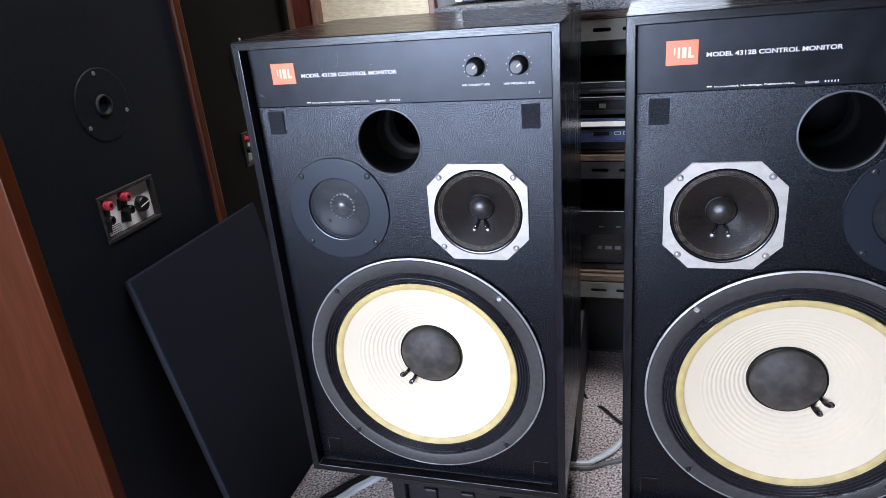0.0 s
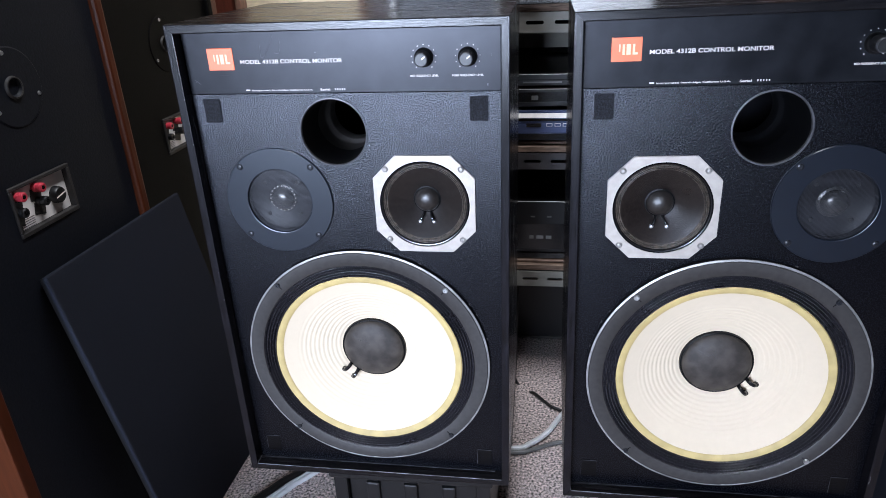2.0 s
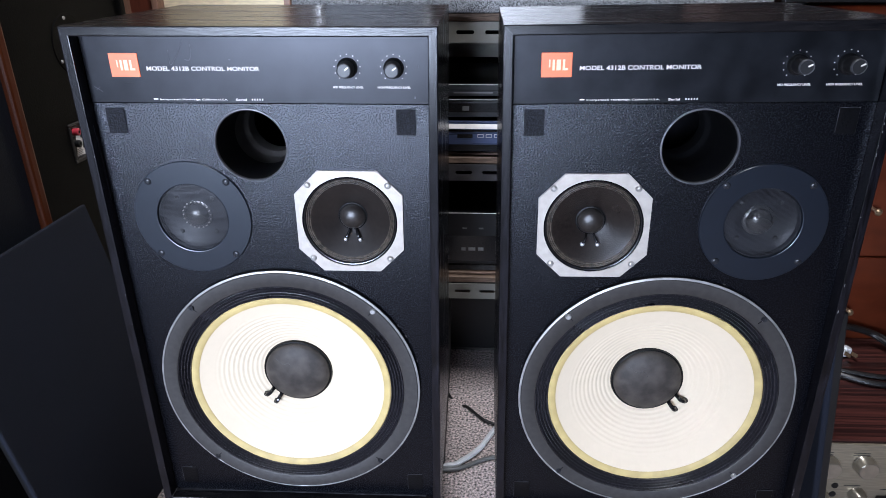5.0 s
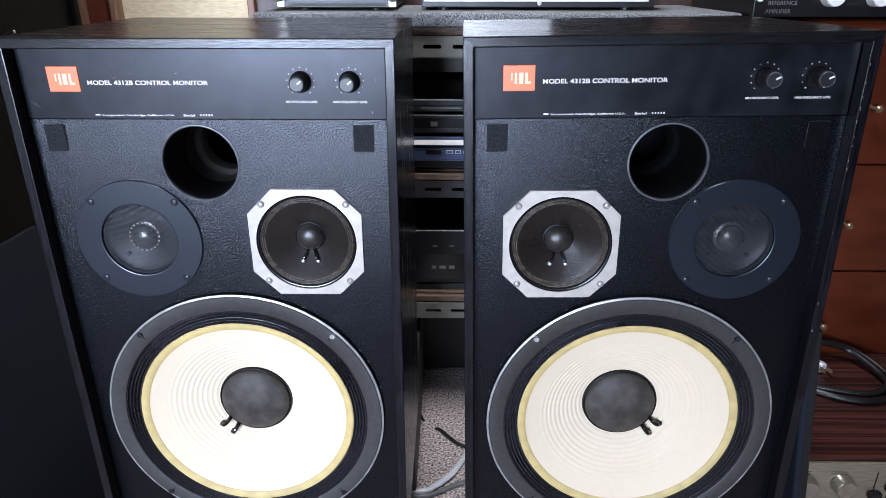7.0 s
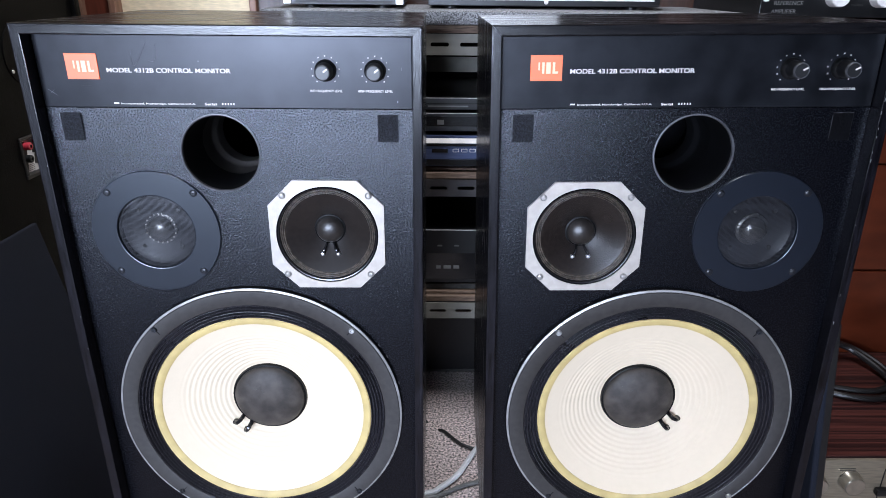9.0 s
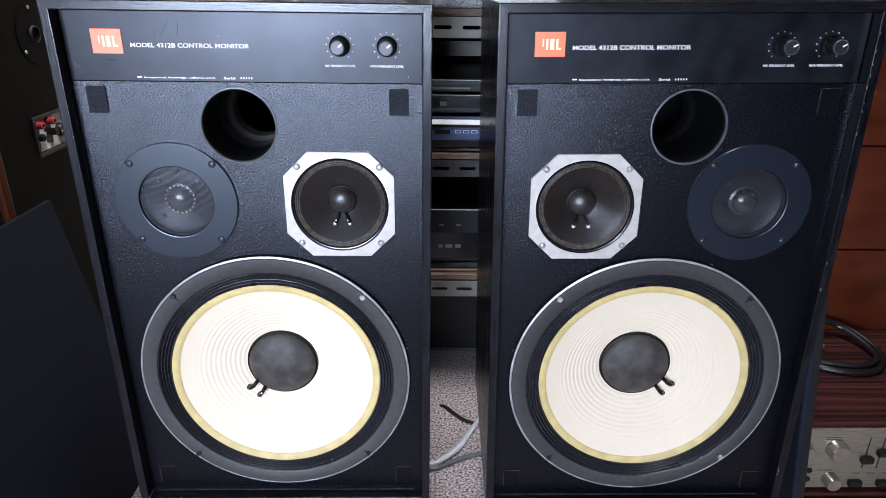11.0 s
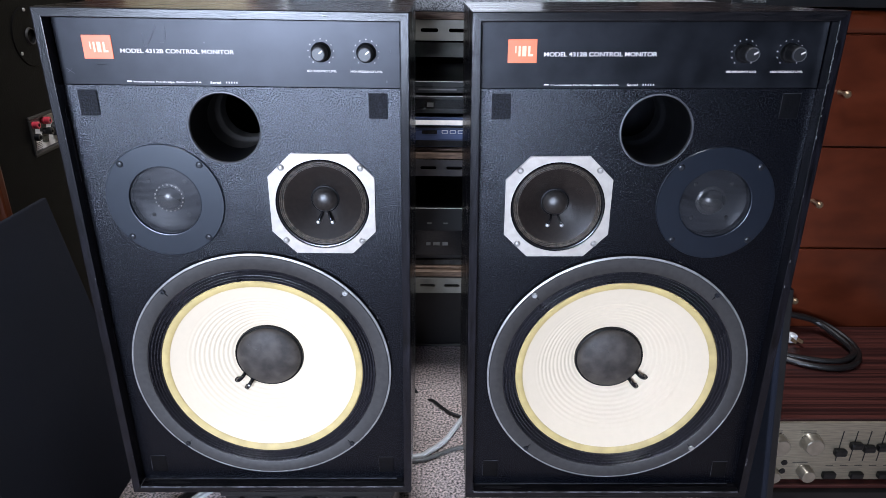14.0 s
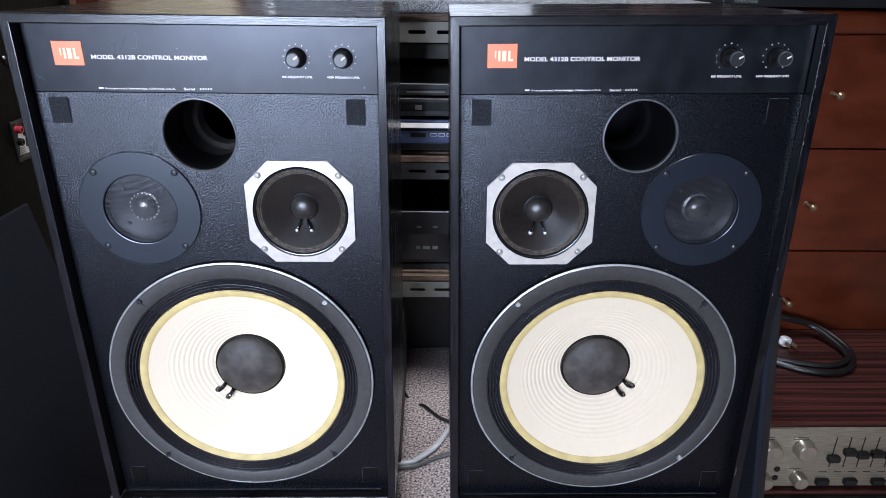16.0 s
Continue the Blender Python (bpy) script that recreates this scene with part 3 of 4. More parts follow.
                if hor:
                    q = [(b, c, a) for a, c, b in q]
                gz.faces.new([gz.verts.new(p) for p in q])
    tagged(part("gauze", gz, GAUZE, tw, "fine black wire gauze"), kind="stuff")
    for sx in (-1, 1):
        for sz in (-1, 1):
            part("screw", cross_screw(0.0038, 0.0016), BLACKSCREW, tw, smooth=True, m=pose(sx * 0.0421, -0.0027, sz * 0.0416, 0, 25 + 40 * (sx + 2 * sz), 0))
            part("inner_screw", cross_screw(0.0026, 0.002), GASKET, tw, smooth=True, m=pose(sx * 0.0196, 0.0098, sz * 0.0196))
    # fastening tape pads
    for x0, z0 in ((0.0220, 0.4905), (0.3190, 0.4905), (0.0225, 0.0215), (0.3190, 0.0195)):
        bare = z0 < 0.1 or (mirror and x0 > 0.3)
        pad = part("fastening_pad", box((x0, REC - (0.0005 if bare else 0.0016), z0), (x0 + 0.0195, REC + 0.0004, z0 + 0.0262), 0.0004, 1), PADBASE if bare else VELCRO, sp, "worn black pad base" if bare else "black fuzzy fastening pad")
        if bare:
            part("pad_edge", box((x0 + 0.0006, REC - 0.0010, z0 + 0.0257), (x0 + 0.0190, REC - 0.0004, z0 + 0.0263)), PALEEDGE, pad)
            part("pad_edge", box((x0, REC - 0.0009, z0 + 0.002), (x0 + 0.0004, REC - 0.0004, z0 + 0.024)), PALEEDGE, pad)
    if not mirror:
        for p in ([(0.0970, 0.5735), (0.0973, 0.5600), (0.1030, 0.5651), (0.1122, 0.5815)], [(0.1195, 0.5787), (0.1196, 0.5707), (0.1168, 0.5640), (0.1120, 0.5648)],
                  [(0.0160, 0.5381), (0.0205, 0.5350), (0.0234, 0.5327)], [(0.0175, 0.5345), (0.0215, 0.5375)], [(0.0477, 0.5419), (0.0562, 0.5420)]):
            part("scratch", tube([(x, fy - 0.0002, z) for x, z in p], 0.00016, 5), SCRATCH if p[0][0] != 0.0477 else RUBBER, fas)
        for z in (0.589, 0.575, 0.561, 0.548, 0.52, 0.47, 0.31, 0.272, 0.06):
            part("chip", box((e - 0.0012, -0.0002, z - 0.0016), (e - 0.0006, 0.0008, z), 0.0001, 1), CHIP, sp)
        for x, z, w, h, mat in ((0.3380, 0.5275, 0.0008, 0.0022, SCRATCH), (0.1560, 0.5640, 0.0018, 0.0006, SCRATCH), (0.3420, 0.5570, 0.0005, 0.0030, SCRATCH)):
            part("scuff", box((x, fy - 0.0002, z), (x + w, fy + 0.0002, z + h), 0.00015, 1), mat, fas)
    else:
        for z in [0.05 + 0.004 * k for k in range(4)] + [0.30, 0.335, 0.41] + [0.47 + 0.012 * k for k in range(9)]:
            z += random.uniform(-0.003, 0.003)
            h = random.uniform(0.0012, 0.0035)
            x = W - EDGE + random.uniform(0.0002, 0.0016)
            part("chip", box((x, -0.00025, z), (x + random.uniform(0.0004, 0.0011), 0.0012, z + h), 0.0002, 1), CHIP, sp)
        part("chip", box((0.246, 0.0003, H - 0.0012), (0.249, 0.004, H - 0.0001), 0.0003, 1), CHIP, sp)
    for a, r in ((14, 0.1577), (27, 0.1581), (33, 0.1575), (62, 0.1575), (112, 0.1577)):
        if mirror:
            a = 180 - a
        a = radians(a)
        part("chip", box((-0.0007, -0.0006, -0.0016), (0.0007, 0.0003, 0.0016), 0.0002, 1), GASKET, sp, m=pose(fx(0.1816) + r * math.cos(a), REC, 0.1812 + r * math.sin(a), 0, -math.degrees(a), 0))
    return sp


MONITOR_R = pose(0.0710, -0.0116, 0.2168, -0.82, -1.0, -1.12) @ Matrix.Diagonal((1.007, 1, 1, 1))
monitor(False, pose(-0.362, 0, 0.215), "black studio monitor with cream woofer cone and grille removed")
monitor(True, MONITOR_R, "black studio monitor, mirror-imaged, chipped along one edge, grille off")


def stand(name, m, label):
    st = thing(name, label, "speaker stand", "low stands under the monitors", m)
    part("top_plate", box((0.0, 0.012, 0.195), (0.234, 0.27, 0.2148), 0.004), RUBBER, st)
    for x0 in (0.004, 0.21):
        part("side", box((x0, 0.02, 0.0), (x0 + 0.02, 0.262, 0.195), 0.003), RUBBER, st)
    part("front_board", box((0.024, 0.03, 0.0), (0.21, 0.045, 0.195), 0.002), RUBBER, st)
    for k in range(3):
        part("rib", box((0.05 + 0.055 * k, 0.024, 0.02), (0.07 + 0.055 * k, 0.031, 0.18), 0.003), RUBBER, st)
    return st


stand("speaker_stand", pose(-0.256, 0, 0), "low black plastic stand under a monitor")
stand("speaker_stand", pose(0.137, -0.009, 0.0032, -0.82, -1.0, -1.12), "low black plastic stand under a monitor")

low = thing("low_cabinet", "low dark grey wooden cabinet standing on the carpet behind a monitor", "cabinet", m=pose(-0.3, 0.31, 0))
part("body", box((0, 0, 0.0), (0.292, 0.39, 0.2), 0.003), GREYWOOD, low)


# ---- leaning grilles ----
def grille(m, width, height, label):
    gr = thing("speaker_grille", label, "speaker grille", "removed grilles", m)
    part("frame", box((0.006, 0.008, 0.004), (width - 0.006, 0.019, height - 0.004), 0.002), RUBBER, gr)
    part("cloth", box((0, 0, 0), (width, 0.008, height), 0.0035, 3), CLOTH, gr, "black stretched grille cloth")
    return gr


# cloth side faces away from the floorstander and leans back on it
lean = math.degrees(math.atan2(0.094, 0.5))
grille(Matrix.Translation((-0.514, 0.016, 0.0)) @ Euler((0, radians(-lean), radians(-1.2))).to_matrix().to_4x4() @ pose(0, 0, 0, 0, 0, 90), 0.336, 0.509,
       "black cloth speaker grille leaning against a floorstanding speaker")
grille(Matrix.Translation((0.502, 0.34, 0.003)) @ Euler((0, radians(-7.6), 0)).to_matrix().to_4x4() @ pose(0, 0, 0, 0, 0, -90), 0.33, 0.512,
       "black cloth speaker grille leaning on the side of a monitor")


# ---- floorstanding speakers seen from behind ----
def floorstander(m, trimmed, label, dy=0.0, dz=0.0):
    fs = thing("floorstanding_speaker", label, "loudspeaker", "floorstanding speakers", m)
    # the farther speaker's back and side take the black with shade painted in
    finish = BACKBLACK if trimmed else BACKSHADE
    y0, y1, top = -0.083, 0.275, 1.06
    part("side_panel", box((-0.36, y0 - 0.02, 0.0), (0.003, y0, top), 0.002), WALNUT, fs, "red-brown veneered side")
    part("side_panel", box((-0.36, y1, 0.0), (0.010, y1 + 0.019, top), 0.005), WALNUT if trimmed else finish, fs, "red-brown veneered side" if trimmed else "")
    cup_y0, cup_y1, cup_z0, cup_z1 = 0.024 + dy, 0.141 + dy, 0.551 + dz, 0.6205 + dz
    t = 0.018
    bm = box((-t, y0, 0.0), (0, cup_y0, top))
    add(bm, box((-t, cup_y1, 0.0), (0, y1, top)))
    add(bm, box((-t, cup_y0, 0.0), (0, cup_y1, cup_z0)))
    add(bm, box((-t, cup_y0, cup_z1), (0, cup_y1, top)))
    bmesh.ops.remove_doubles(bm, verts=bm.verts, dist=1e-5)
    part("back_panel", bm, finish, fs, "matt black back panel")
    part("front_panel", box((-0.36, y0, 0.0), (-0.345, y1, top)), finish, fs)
    part("top_panel", box((-0.345, y0, top - 0.018), (-t, y1, top)), WALNUT, fs)
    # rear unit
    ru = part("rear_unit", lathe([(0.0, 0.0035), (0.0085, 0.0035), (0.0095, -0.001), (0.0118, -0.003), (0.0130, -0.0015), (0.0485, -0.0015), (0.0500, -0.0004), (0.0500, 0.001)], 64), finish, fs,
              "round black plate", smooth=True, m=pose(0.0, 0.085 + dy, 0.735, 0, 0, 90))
    part("port_rim", lathe([(0.0112, 0.0015), (0.0122, -0.0048), (0.0135, -0.0044), (0.0148, -0.001)], 32), GASKET, ru, smooth=True)
    for a in (95, 215, 340):
        part("screw", screw_head(0.003), SCREW, ru, m=pose(0.043 * math.cos(radians(a)), -0.0015, 0.043 * math.sin(radians(a))))
    # terminal cup
    cup = part("terminal_cup", box((-0.013, cup_y0 + 0.001, cup_z0 + 0.001), (-0.006, cup_y1 - 0.001, cup_z1 - 0.001)), LABELS, fs, "recessed silver terminal plate")
    rim = bmesh.new()
    for lo, hi in (((-0.03, cup_y0 + 0.0005, cup_z0 + 0.0005), (0.0025, cup_y1 - 0.0005, cup_z0 + 0.007)), ((-0.03, cup_y0 + 0.0005, cup_z1 - 0.006), (0.0025, cup_y1 - 0.0005, cup_z1 - 0.0005)),
                   ((-0.03, cup_y0 + 0.0005, cup_z0 + 0.007), (0.0025, cup_y0 + 0.006, cup_z1 - 0.006)), ((-0.03, cup_y1 - 0.007, cup_z0 + 0.007), (0.0025, cup_y1 - 0.0005, cup_z1 - 0.006))):
        add(rim, box(lo, hi, 0.001, 1))
    part("cup_rim", rim, GASKET, cup, "grey plastic rim")
    post_shape = [(0, -0.015), (0.003, -0.015), (0.003, -0.0165), (0.0050, -0.0165), (0.0064, -0.0152), (0.0064, -0.009), (0.0050, -0.0082), (0.0062, -0.0072), (0.0062, -0.003), (0.0044, -0.002), (0.0044, 0.0)]
    at = lambda y, z: pose(-0.006, y + dy, z + dz, 0, 0, 90)
    for py, pz, mm in ((0.038, 0.6050, RED), (0.074, 0.6060, RED), (0.034, 0.5850, RUBBER), (0.075, 0.5870, RUBBER)):
        post = part("binding_post", lathe(post_shape, 20), mm, cup, "red binding post" if mm is RED else "black binding post", smooth=True, m=at(py, pz))
        part("post_hole", lathe([(0, -0.0167), (0.0022, -0.0167), (0.0022, -0.015)], 14), DARK, post)
        # dark wedge on the plate below each post, its cast shadow painted in
        part("post_shadow", box((-0.010, -0.0006, -0.020), (0.010, -0.0001, -0.004)), GASKET, cup, m=at(py + 0.004, pz) @ pose(0, 0, 0, 0, 14, 0))
    part("cup_knob", lathe([(0, -0.009), (0.0100, -0.009), (0.0112, -0.0075), (0.0122, 0)], 28), RUBBER, cup, smooth=True, m=at(0.110, 0.5830))
    part("knob_mark", box((-0.0008, -0.0096, -0.0095), (0.0008, -0.0088, 0.0095)), INK, cup, m=at(0.110, 0.5830) @ pose(0, 0, 0, 0, 78, 0))
    ln = bmesh.new()
    for k in range(5):
        add(ln, box((-0.0062, 0.032 + dy, 0.5585 + dz + 0.003 * k), (-0.0056, 0.062 + dy, 0.5591 + dz + 0.003 * k)))
    part("label_lines", ln, GASKET, cup)
    return fs


floorstander(pose(-0.63, 0, 0), True, "tall floorstanding speaker with black back, terminals and red-brown sides")
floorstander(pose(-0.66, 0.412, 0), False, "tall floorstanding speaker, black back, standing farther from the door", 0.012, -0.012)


# ---- equipment rack ----
RX0, RX1, RY = -0.27, 0.525, 0.54


def slotted_angle(rack, z0, z1, mat, label):
    """A steel angle with slots cut through its upright leg."""
    bm = bmesh.new()
    mid, sh = (z0 + z1) / 2, 0.0034
    rim = [bm.verts.new((x, RY - 0.002, z)) for x, z in ((RX0, z0), (RX1, z0), (RX1, z1), (RX0, z1))]
    edges = [bm.edges.new((rim[k], rim[(k + 1) % 4])) for k in range(4)]
    k, slots = RX0 + 0.0265, []
    while k + 0.036 < RX1:
        slots.append((k + sh, k + 0.031 - sh))
        k += 0.0495
    for x0, x1 in slots:
        ring = [bm.verts.new(((x1 if math.cos(radians(t)) > 0 else x0) + sh * math.cos(radians(t)), RY - 0.002, mid + sh * math.sin(radians(t)))) for t in range(-75, 285, 30)]
        edges += [bm.edges.new((ring[i], ring[(i + 1) % 12])) for i in range(12)]
    bmesh.ops.triangle_fill(bm, use_beauty=True, use_dissolve=False, edges=edges)
    for f in [f for f in bm.faces if any(x0 - sh < f.calc_center_median().x < x1 + sh for x0, x1 in slots) and all(abs(v.co.z - mid) < sh * 1.05 for v in f.verts)]:
        bm.faces.remove(f)
    ext = bmesh.ops.extrude_face_region(bm, geom=bm.faces[:])
    for v in [g for g in ext["geom"] if isinstance(g, bmesh.types.BMVert)]:
        v.co.y += 0.002
    add(bm, box((RX0, RY, z0), (RX1, RY + 0.03, z0 + 0.002)))
    return part("slotted_angle", bm, mat, rack, label)


rack = thing("equipment_rack", "steel-angle equipment rack with wooden shelves holding hi-fi units", "rack")
for x in (RX0 + 0.002, RX1 - 0.032):
    for y in (RY + 0.002, 0.8):
        part("upright", box((x, y, 0), (x + 0.03, y + 0.03, 0.77), 0.001, 1), DARKANGLE, rack)
slotted_angle(rack, 0.735, 0.7695, ANGLE, "grey-green slotted steel angle")
slotted_angle(rack, 0.487, 0.5185, DARKANGLE, "dark slotted steel angle")
slotted_angle(rack, 0.237, 0.2705, ANGLE, "grey-green slotted steel angle")
part("rear_rail", box((RX0, 0.80, 0.676), (RX1, 0.802, 0.706)), ANGLE, rack)
part("shelf_board", box((RX0, RY - 0.003, 0.7705), (RX1, 0.84, 0.783), 0.001, 1), BOARD, rack, "brown wooden top board")
for z in (0.519, 0.2715):
    part("shelf_board", box((RX0, RY + 0.003, z), (RX1, 0.84, z + 0.012), 0.001, 1), BOARD, rack)
    part("shelf_board", box((RX0, RY + 0.012, z + 0.0135), (RX1, 0.84, z + 0.0185), 0.001, 1), BOARD, rack)
part("shelf_board", box((RX0, RY + 0.018, 0.2915), (RX1, 0.84, 0.3035), 0.001, 1), GREYWOOD, rack)
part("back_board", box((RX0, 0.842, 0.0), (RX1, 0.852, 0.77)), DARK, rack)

bm = box((RX0 - 0.004, RY - 0.012, 0.7835), (RX1, 0.83, 0.8065), 0.006, 3)
mat_ob = part("carpet_runner", bm, SHELFCARPET)
tagged(mat_ob, "grey carpet strip laid over the top of the rack", "carpet")

crate = thing("storage_box", "black storage box on the carpet under the rack", "box", m=pose(-0.24, 0.715, 0))
part("body", box((0, 0, 0), (0.74, 0.12, 0.21), 0.004), GEAR, crate)
part("lid_strip", box((0.0, -0.003, 0.004), (0.74, -0.0005, 0.009)), GREYWOOD, crate)


def hifi(name, label, lo, hi, mat):
    """A flat hi-fi case with a proud fascia; returns the thing and its fascia's face depth."""
    x0, y0, z0 = lo
    x1, y1, z1 = hi
    ob = thing(name, label, "hi-fi unit", m=pose(x0, y0, z0))
    w, d, h = x1 - x0, y1 - y0, z1 - z0
    part("case", box((0.004, 0.012, 0.006), (w - 0.004, d, h - 0.002), 0.002), GEAR, ob)
    fa = part("fascia", box((0, 0, 0.005), (w, 0.012, h), 0.0015), mat, ob)
    for x in (0.04, w - 0.04):
        for y in (0.04, d - 0.04):
            part("foot", lathe([(0, 0), (0.012, 0), (0.012, 0.006), (0, 0.006)], 16), RUBBER, ob, m=pose(x, y, 0, 90, 0, 0))
    return ob, fa


def strip(parent, name, x0, x1, z0, z1, mat, y=-0.0006, deep=0.001):
    return part(name, box((x0, y, z0), (x1, y + deep, z1)), mat, parent)


u, fa = hifi("cd_player", "black compact disc player on a rack shelf", (-0.17, 0.545, 0.600), (0.26, 0.82, 0.637), GEAR)
strip(fa, "top_edge_strip", 0.0, 0.43, 0.0362, 0.0369, LABELS)
strip(fa, "tray_seam", 0.14, 0.21, 0.0122, 0.0128, GASKET)
strip(fa, "tray_front", 0.14, 0.29, 0.014, 0.031, GLOSS)
strip(fa, "disc_mark", 0.186, 0.198, 0.017, 0.025, MARK, y=-0.0012)
u, fa = hifi("tape_deck", "slim black hi-fi unit on top of a disc player", (-0.17, 0.548, 0.637), (0.26, 0.82, 0.663), GEAR)
strip(fa, "name_strip", 0.17, 0.24, 0.010, 0.0125, MARK)
strip(fa, "top_edge_strip", 0.0, 0.43, 0.0250, 0.0259, LABELS)
strip(fa, "seam", 0.0, 0.43, 0.0155, 0.0163, DARK)
u, fa = hifi("disc_player", "blue-grey metal disc player with small display", (-0.17, 0.542, 0.5375), (0.26, 0.82, 0.598), BLUEGEAR)
part("bright_top_edge", box((0.0, -0.0012, -0.006), (0.43, 0.0004, 0.006), 0.0004, 1), LABELS, fa, "bright slanted upper edge", m=pose(0, -0.0004, 0.0525, -28, 0, 0))
strip(fa, "dark_groove", 0.0, 0.43, 0.0415, 0.0455, GLOSS)
strip(fa, "display", 0.177, 0.205, 0.030, 0.037, GLOSS)
strip(fa, "tray_slot", 0.0, 0.43, 0.006, 0.018, GLOSS)
for x in (0.214, 0.229, 0.244):
    strip(fa, "button", x, x + 0.011, 0.031, 0.037, LABELS)
    strip(fa, "button_face", x + 0.001, x + 0.010, 0.032, 0.036, BLUEGEAR, y=-0.0011)
u, fa = hifi("receiver", "large black surround receiver on the lower rack shelf", (-0.17, 0.552, 0.3036), (0.26, 0.83, 0.418), GEAR)
strip(fa, "top_edge_strip", 0.0, 0.43, 0.1125, 0.1137, LABELS)
for x, w in ((0.186, 0.009), (0.200, 0.014), (0.219, 0.011)):
    strip(fa, "logo_plate", x, x + w, 0.034, 0.041, MARK)
for x in (0.188, 0.220):
    strip(fa, "small_mark", x, x + 0.009, 0.080, 0.083, MARK)
strip(fa, "flap", 0.10, 0.34, 0.012, 0.066, GLOSS, y=-0.0004, deep=0.0006)

# units on the carpet runner
u, fa = hifi("tuner", "black hi-fi unit with silver rack handles on the carpeted top", (-0.245, 0.585, 0.8066), (-0.04, 0.82, 0.95), GEAR)
for x in (0.006, 0.196):
    part("rack_handle", tube([(x, 0, 0.02), (x, -0.03, 0.024), (x, -0.032, 0.07), (x, -0.03, 0.118), (x, 0, 0.122)], 0.005), RING, u, "silver rack handle", smooth=True)
    part("ear", box((x - 0.0065, -0.003, 0.006), (x + 0.0065, 0, 0.14), 0.001, 1), BRUSHED, u)
strip(fa, "lower_trim", 0.02, 0.185, 0.008, 0.012, GASKET)
u, fa = hifi("power_amplifier", "black amplifier with bright lower trim on the carpeted top", (0.0, 0.60, 0.8066), (0.40, 0.83, 0.96), GEAR)
strip(fa, "face_plate", 0.002, 0.222, 0.0195, 0.150, BRUSHED, y=-0.003, deep=0.003)
strip(fa, "dark_plate", 0.226, 0.398, 0.0195, 0.150, GLOSS, y=-0.002, deep=0.002)
strip(fa, "lower_trim", 0.004, 0.39, 0.0145, 0.018, LABELS)
part("indicator", lathe([(0, -0.003), (0.003, -0.002), (0.004, 0.0)], 16), INK, fa, m=pose(0.203, 0, 0.012))

# ---- drawer chest and what stands on it ----
CX0, CX1, CY = 0.535, 1.15, 0.525
chest = thing("drawer_chest", "cherry-red wooden chest of drawers with pale knobs", "chest of drawers", m=pose(CX0, CY, 0))
cw = CX1 - CX0
part("carcass", box((0, 0.022, 0.0), (cw, 0.32, 0.758), 0.002), CHERRY, chest)
part("top", box((-0.012, -0.014, 0.759), (cw + 0.012, 0.33, 0.797), 0.014, 4), CHERRY, chest, "rounded cherry top", smooth=True)
for k, (z0, z1) in enumerate(((0.5565, 0.7575), (0.350, 0.5535), (0.143, 0.347))):
    dr = part("drawer_front", box((0.004, 0.0, z0), (cw - 0.004, 0.0215, z1), 0.0025), CHERRY, chest)
    part("knob", lathe([(0, -0.032), (0.004, -0.0315), (0.0068, -0.028), (0.0068, -0.025), (0.004, -0.021), (0.0032, -0.010), (0.0032, -0.003), (0.0042, -0.001), (0.0042, 0.001)], 24), BRASS, dr,
         "pale polished knob", smooth=True, m=pose(0.765 - CX0, 0, (0.657, 0.449, 0.243)[k]))
u, fa = hifi("reference_amplifier", "black amplifier with silver knobs on the chest of drawers", (0.528, 0.50, 0.7972), (1.0, 0.80, 0.93), GEAR)
words("fascia_lettering", "REFERENCE", 0.006, 0.046, MARK, fa, pose(0.022, 0, 0.026), "grey printed lettering")
words("fascia_lettering", "AMPLIFIER", 0.006, 0.040, MARK, fa, pose(0.019, 0, 0.0135), "grey printed lettering")
words("knob_lettering", "PHONO", 0.004, 0.018, GASKET, fa, pose(0.146, 0, 0.024))
for x in (0.111, 0.182, 0.26):
    part("knob", lathe([(0, -0.020), (0.0135, -0.020), (0.0150, -0.0185), (0.0158, -0.002), (0.0158, 0)], 40), LABELS, u, "brushed silver knob", smooth=True, m=pose(x + 0.006, 0, 0.036))
part("jack", lathe([(0.003, -0.001), (0.0035, -0.003), (0.006, -0.003), (0.0065, 0)], 24), LABELS, u, smooth=True, m=pose(0.008, 0, 0.034))

# ---- rosewood-cased amplifier on the carpet ----
AX0, AX1, AY0, AY1, AZ0, AZ1 = 0.575, 1.03, 0.205, 0.522, 0.045, 0.172
amp = thing("wood_cased_amplifier", "champagne-faced amplifier in a striped rosewood case", "amplifier", m=pose(AX0, AY0, 0))
aw, ad = AX1 - AX0, AY1 - AY0
part("wood_case", box((-0.012, 0.006, AZ0), (aw + 0.012, ad, AZ1), 0.002), ZEBRA, amp, "striped dark rosewood case")
fa = part("fascia", box((0, 0, AZ0 + 0.004), (aw, 0.0055, AZ1 - 0.003), 0.001, 1), CHAMP, amp, "brushed champagne fascia")
for x, z, r in ((0.664, 0.131, 0.0165), (0.607, 0.130, 0.0165), (0.667, 0.069, 0.0125), (0.608, 0.067, 0.0125)):
    part("knob", lathe([(0, -0.018), (r * 0.86, -0.018), (r * 0.95, -0.0165), (r, -0.002), (r * 1.08, 0)], 40), KNOBMETAL, fa, "turned metal knob", smooth=True, m=pose(x - AX0, 0, z))
for x, z in ((0.630, 0.086), (0.630, 0.068)):
    part("jack", lathe([(0, -0.0015), (0.005, -0.0015), (0.0055, 0)], 20), RUBBER, fa, m=pose(x - AX0, 0, z))
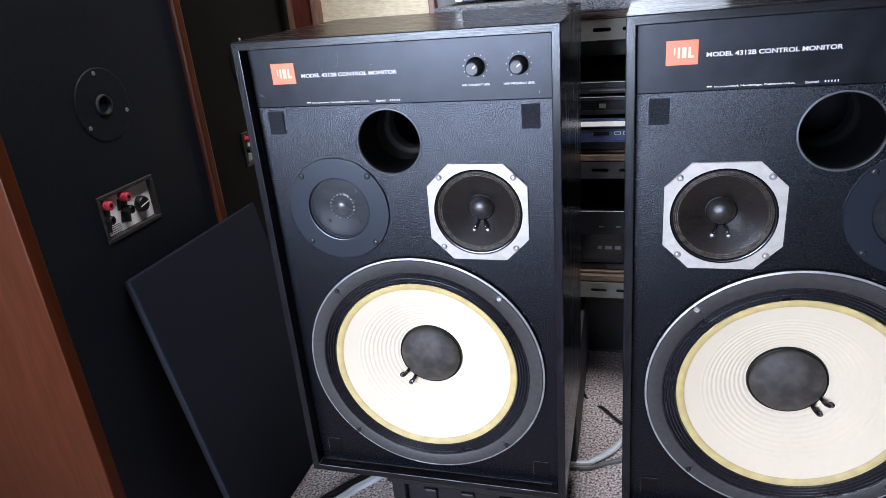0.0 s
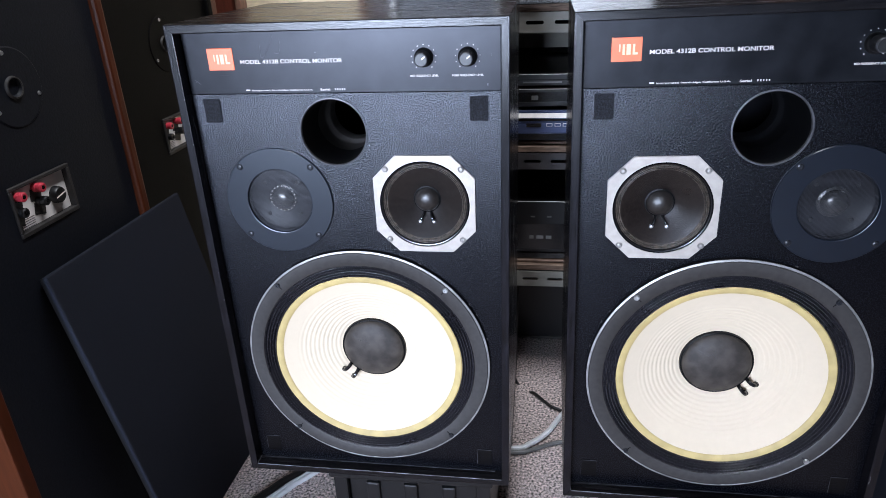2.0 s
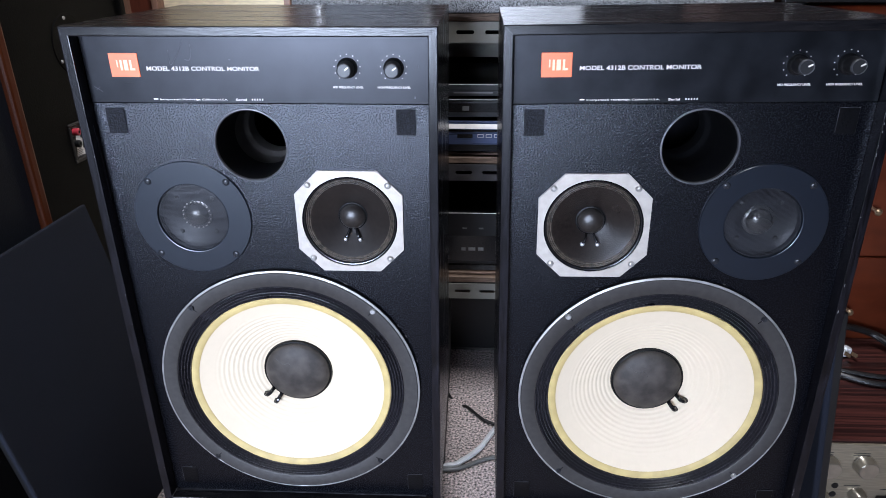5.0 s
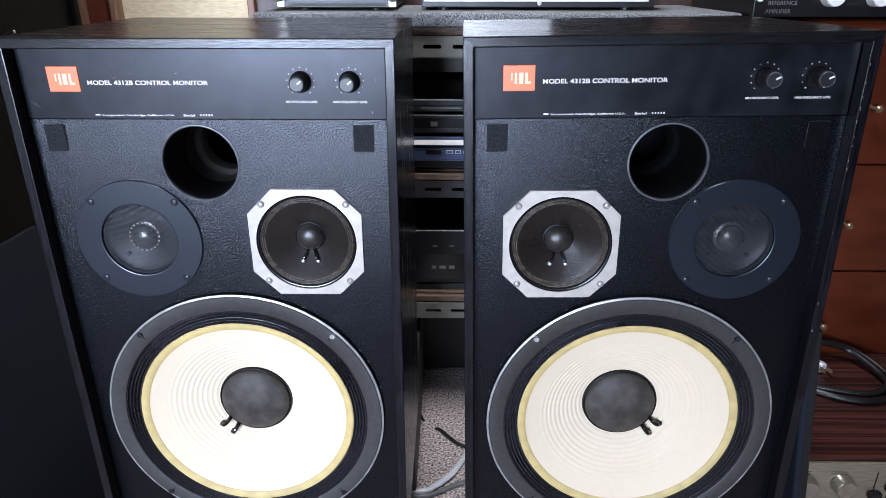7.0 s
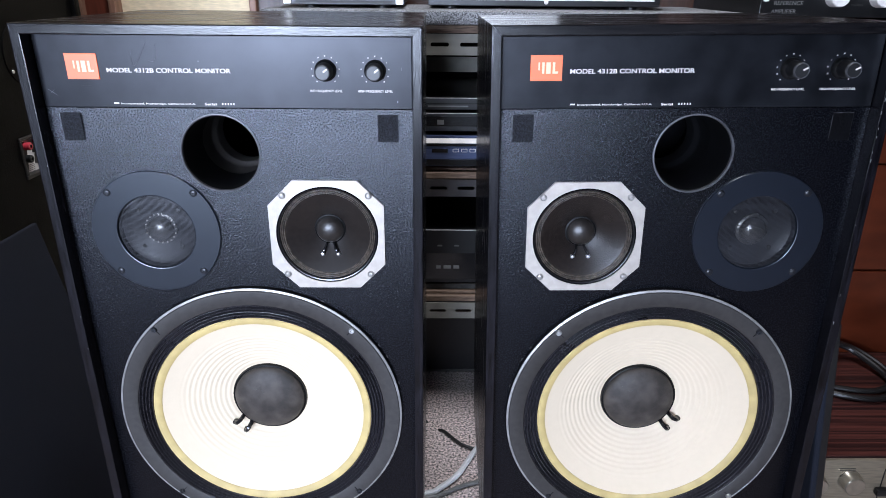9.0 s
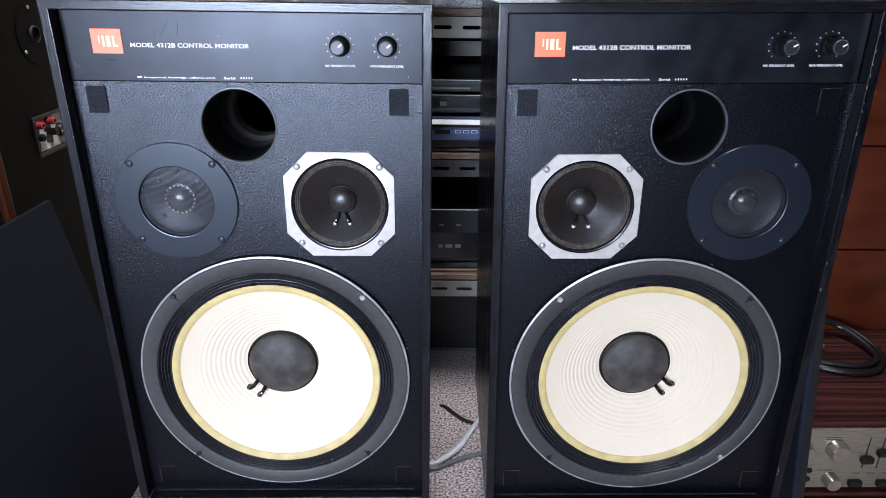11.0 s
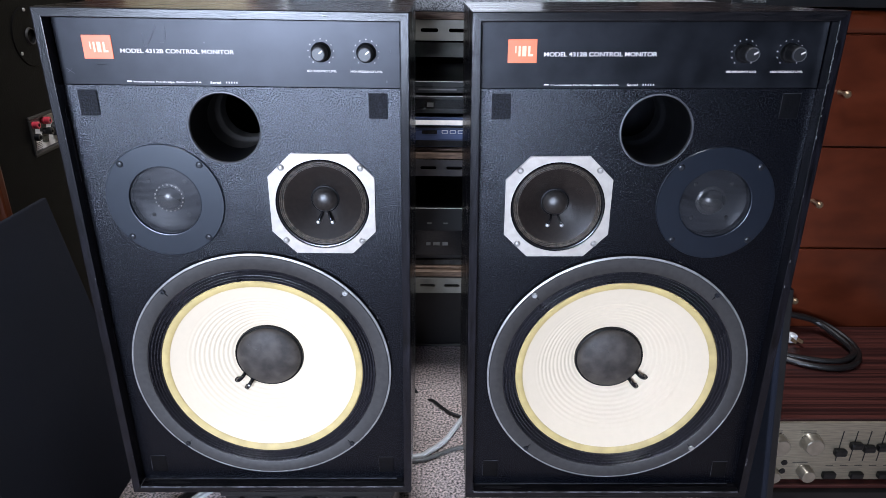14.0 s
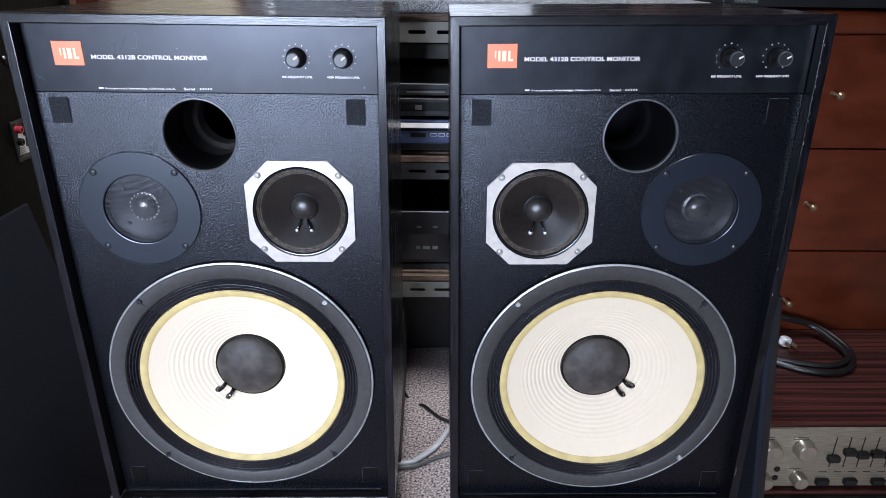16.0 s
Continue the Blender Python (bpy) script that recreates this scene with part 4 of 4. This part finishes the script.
for k, x in enumerate((0.717, 0.741, 0.764, 0.788, 0.812, 0.836)):
    part("slider_slot", box((x - 0.0009 - AX0, -0.0005, 0.090), (x + 0.0009 - AX0, 0.0006, 0.152)), RUBBER, fa)
    zc = (0.112, 0.126, 0.120, 0.122, 0.118, 0.124)[k]
    part("slider_cap", box((x - 0.010 - AX0, -0.011, zc - 0.006), (x + 0.010 - AX0, -0.0008, zc + 0.006), 0.003, 2), RUBBER, fa)
for x in (0.710, 0.758, 0.806, 0.85):
    part("push_switch", box((x - 0.011 - AX0, -0.009, 0.057), (x + 0.011 - AX0, -0.0002, 0.068), 0.002, 2), RUBBER, fa)
for x in (0.607, 0.664):
    for z in (0.152, 0.148, 0.086):
        part("print_mark", box((x - 0.02 - AX0, -0.0004, z), (x + 0.006 - AX0, 0.0003, z + 0.0011)), GASKET, fa)
for x in (0.71, 0.735, 0.76, 0.785, 0.81):
    part("print_mark", box((x - 0.007 - AX0, -0.0004, 0.0795), (x + 0.006 - AX0, 0.0003, 0.0808)), GASKET, fa)
under = thing("lower_wood_case", "second wooden hi-fi case under the amplifier", "hi-fi unit", m=pose(AX0, AY0 - 0.02, 0))
part("case", box((-0.01, 0.012, 0), (aw, ad, AZ0 - 0.001), 0.002), ZEBRA, under)
part("fascia", box((-0.005, 0.0, 0.002), (aw - 0.005, 0.0115, AZ0 - 0.006), 0.002), GEAR, under)

coil = thing("power_cable", "thick black cable coiled on the wooden amplifier case", "cable")
Z = AZ1 + 0.008
for dz, sh in ((0.0, 0.0), (0.004, 0.016)):
    part("loop", tube([(0.68 + sh, 0.50, Z + dz + 0.040), (0.77, 0.506 - sh, Z + dz + 0.030), (0.835 - sh, 0.488, Z + dz + 0.014), (0.862 - sh, 0.43, Z + dz), (0.835, 0.375 + sh, Z + dz), (0.79, 0.352 + sh, Z + dz), (0.735, 0.362 + sh, Z + dz), (0.68, 0.40, Z + dz)], 0.0058, 10),
         BLACKCABLE, coil, smooth=True)
plug = thing("plug", "small white plastic plug resting on the wooden case", "plug", m=pose(0.748, 0.455, AZ1 + 0.0135, 0, 12, 20))
part("body", box((-0.009, -0.009, -0.0115), (0.009, 0.009, 0.0085), 0.006, 3), VINYL, plug, smooth=True)
for k in (-1, 1):
    part("pin", box((-0.006 + 0.009 * k, -0.024, -0.003), (-0.004 + 0.009 * k, -0.012, 0.004)), BRASS, plug)

# ---- cables on the carpet ----
def cord(name, label, pts, r, mat, twin=False):
    ob = part(name, tube(pts, r, 8), mat, smooth=True)
    tagged(ob, label, "cable")
    return ob


cord("black_cord", "thin black cord trailing over the carpet", [(-0.10, 0.60, 0.2), (-0.008, 0.53, 0.006), (0.034, 0.488, 0.005), (0.057, 0.459, 0.005), (0.078, 0.441, 0.005), (0.16, 0.40, 0.005)], 0.0032, BLACKCABLE)
cord("white_speaker_cable", "white speaker cable curving over the carpet", [(-0.20, 0.296, 0.006), (-0.012, 0.311, 0.006), (0.026, 0.328, 0.006), (0.057, 0.361, 0.006), (0.077, 0.398, 0.006), (0.11, 0.46, 0.006)], 0.0055, VINYL)
cord("grey_cord", "grey cord lying on the carpet", [(-0.20, 0.285, 0.005), (-0.009, 0.302, 0.005), (0.026, 0.311, 0.005), (0.074, 0.336, 0.005), (0.16, 0.36, 0.005)], 0.004, GREYCABLE)
cord("black_cord", "black cord beside a white cable on the carpet", [(-0.34, 0.297, 0.007), (-0.396, 0.209, 0.007), (-0.412, 0.19, 0.007), (-0.428, 0.167, 0.007), (-0.47, 0.09, 0.007), (-0.49, -0.1, 0.007)], 0.0065, BLACKCABLE)
for off in (0.0, 0.0088):
    cord("white_speaker_cable", "flat white twin speaker cable on the carpet", [(-0.325 + off, 0.28, 0.005), (-0.379 + off, 0.209, 0.005), (-0.391 + off, 0.195, 0.005), (-0.409 + off, 0.171, 0.005), (-0.45 + off, 0.09, 0.005), (-0.47 + off, -0.1, 0.005)], 0.0046, VINYL)
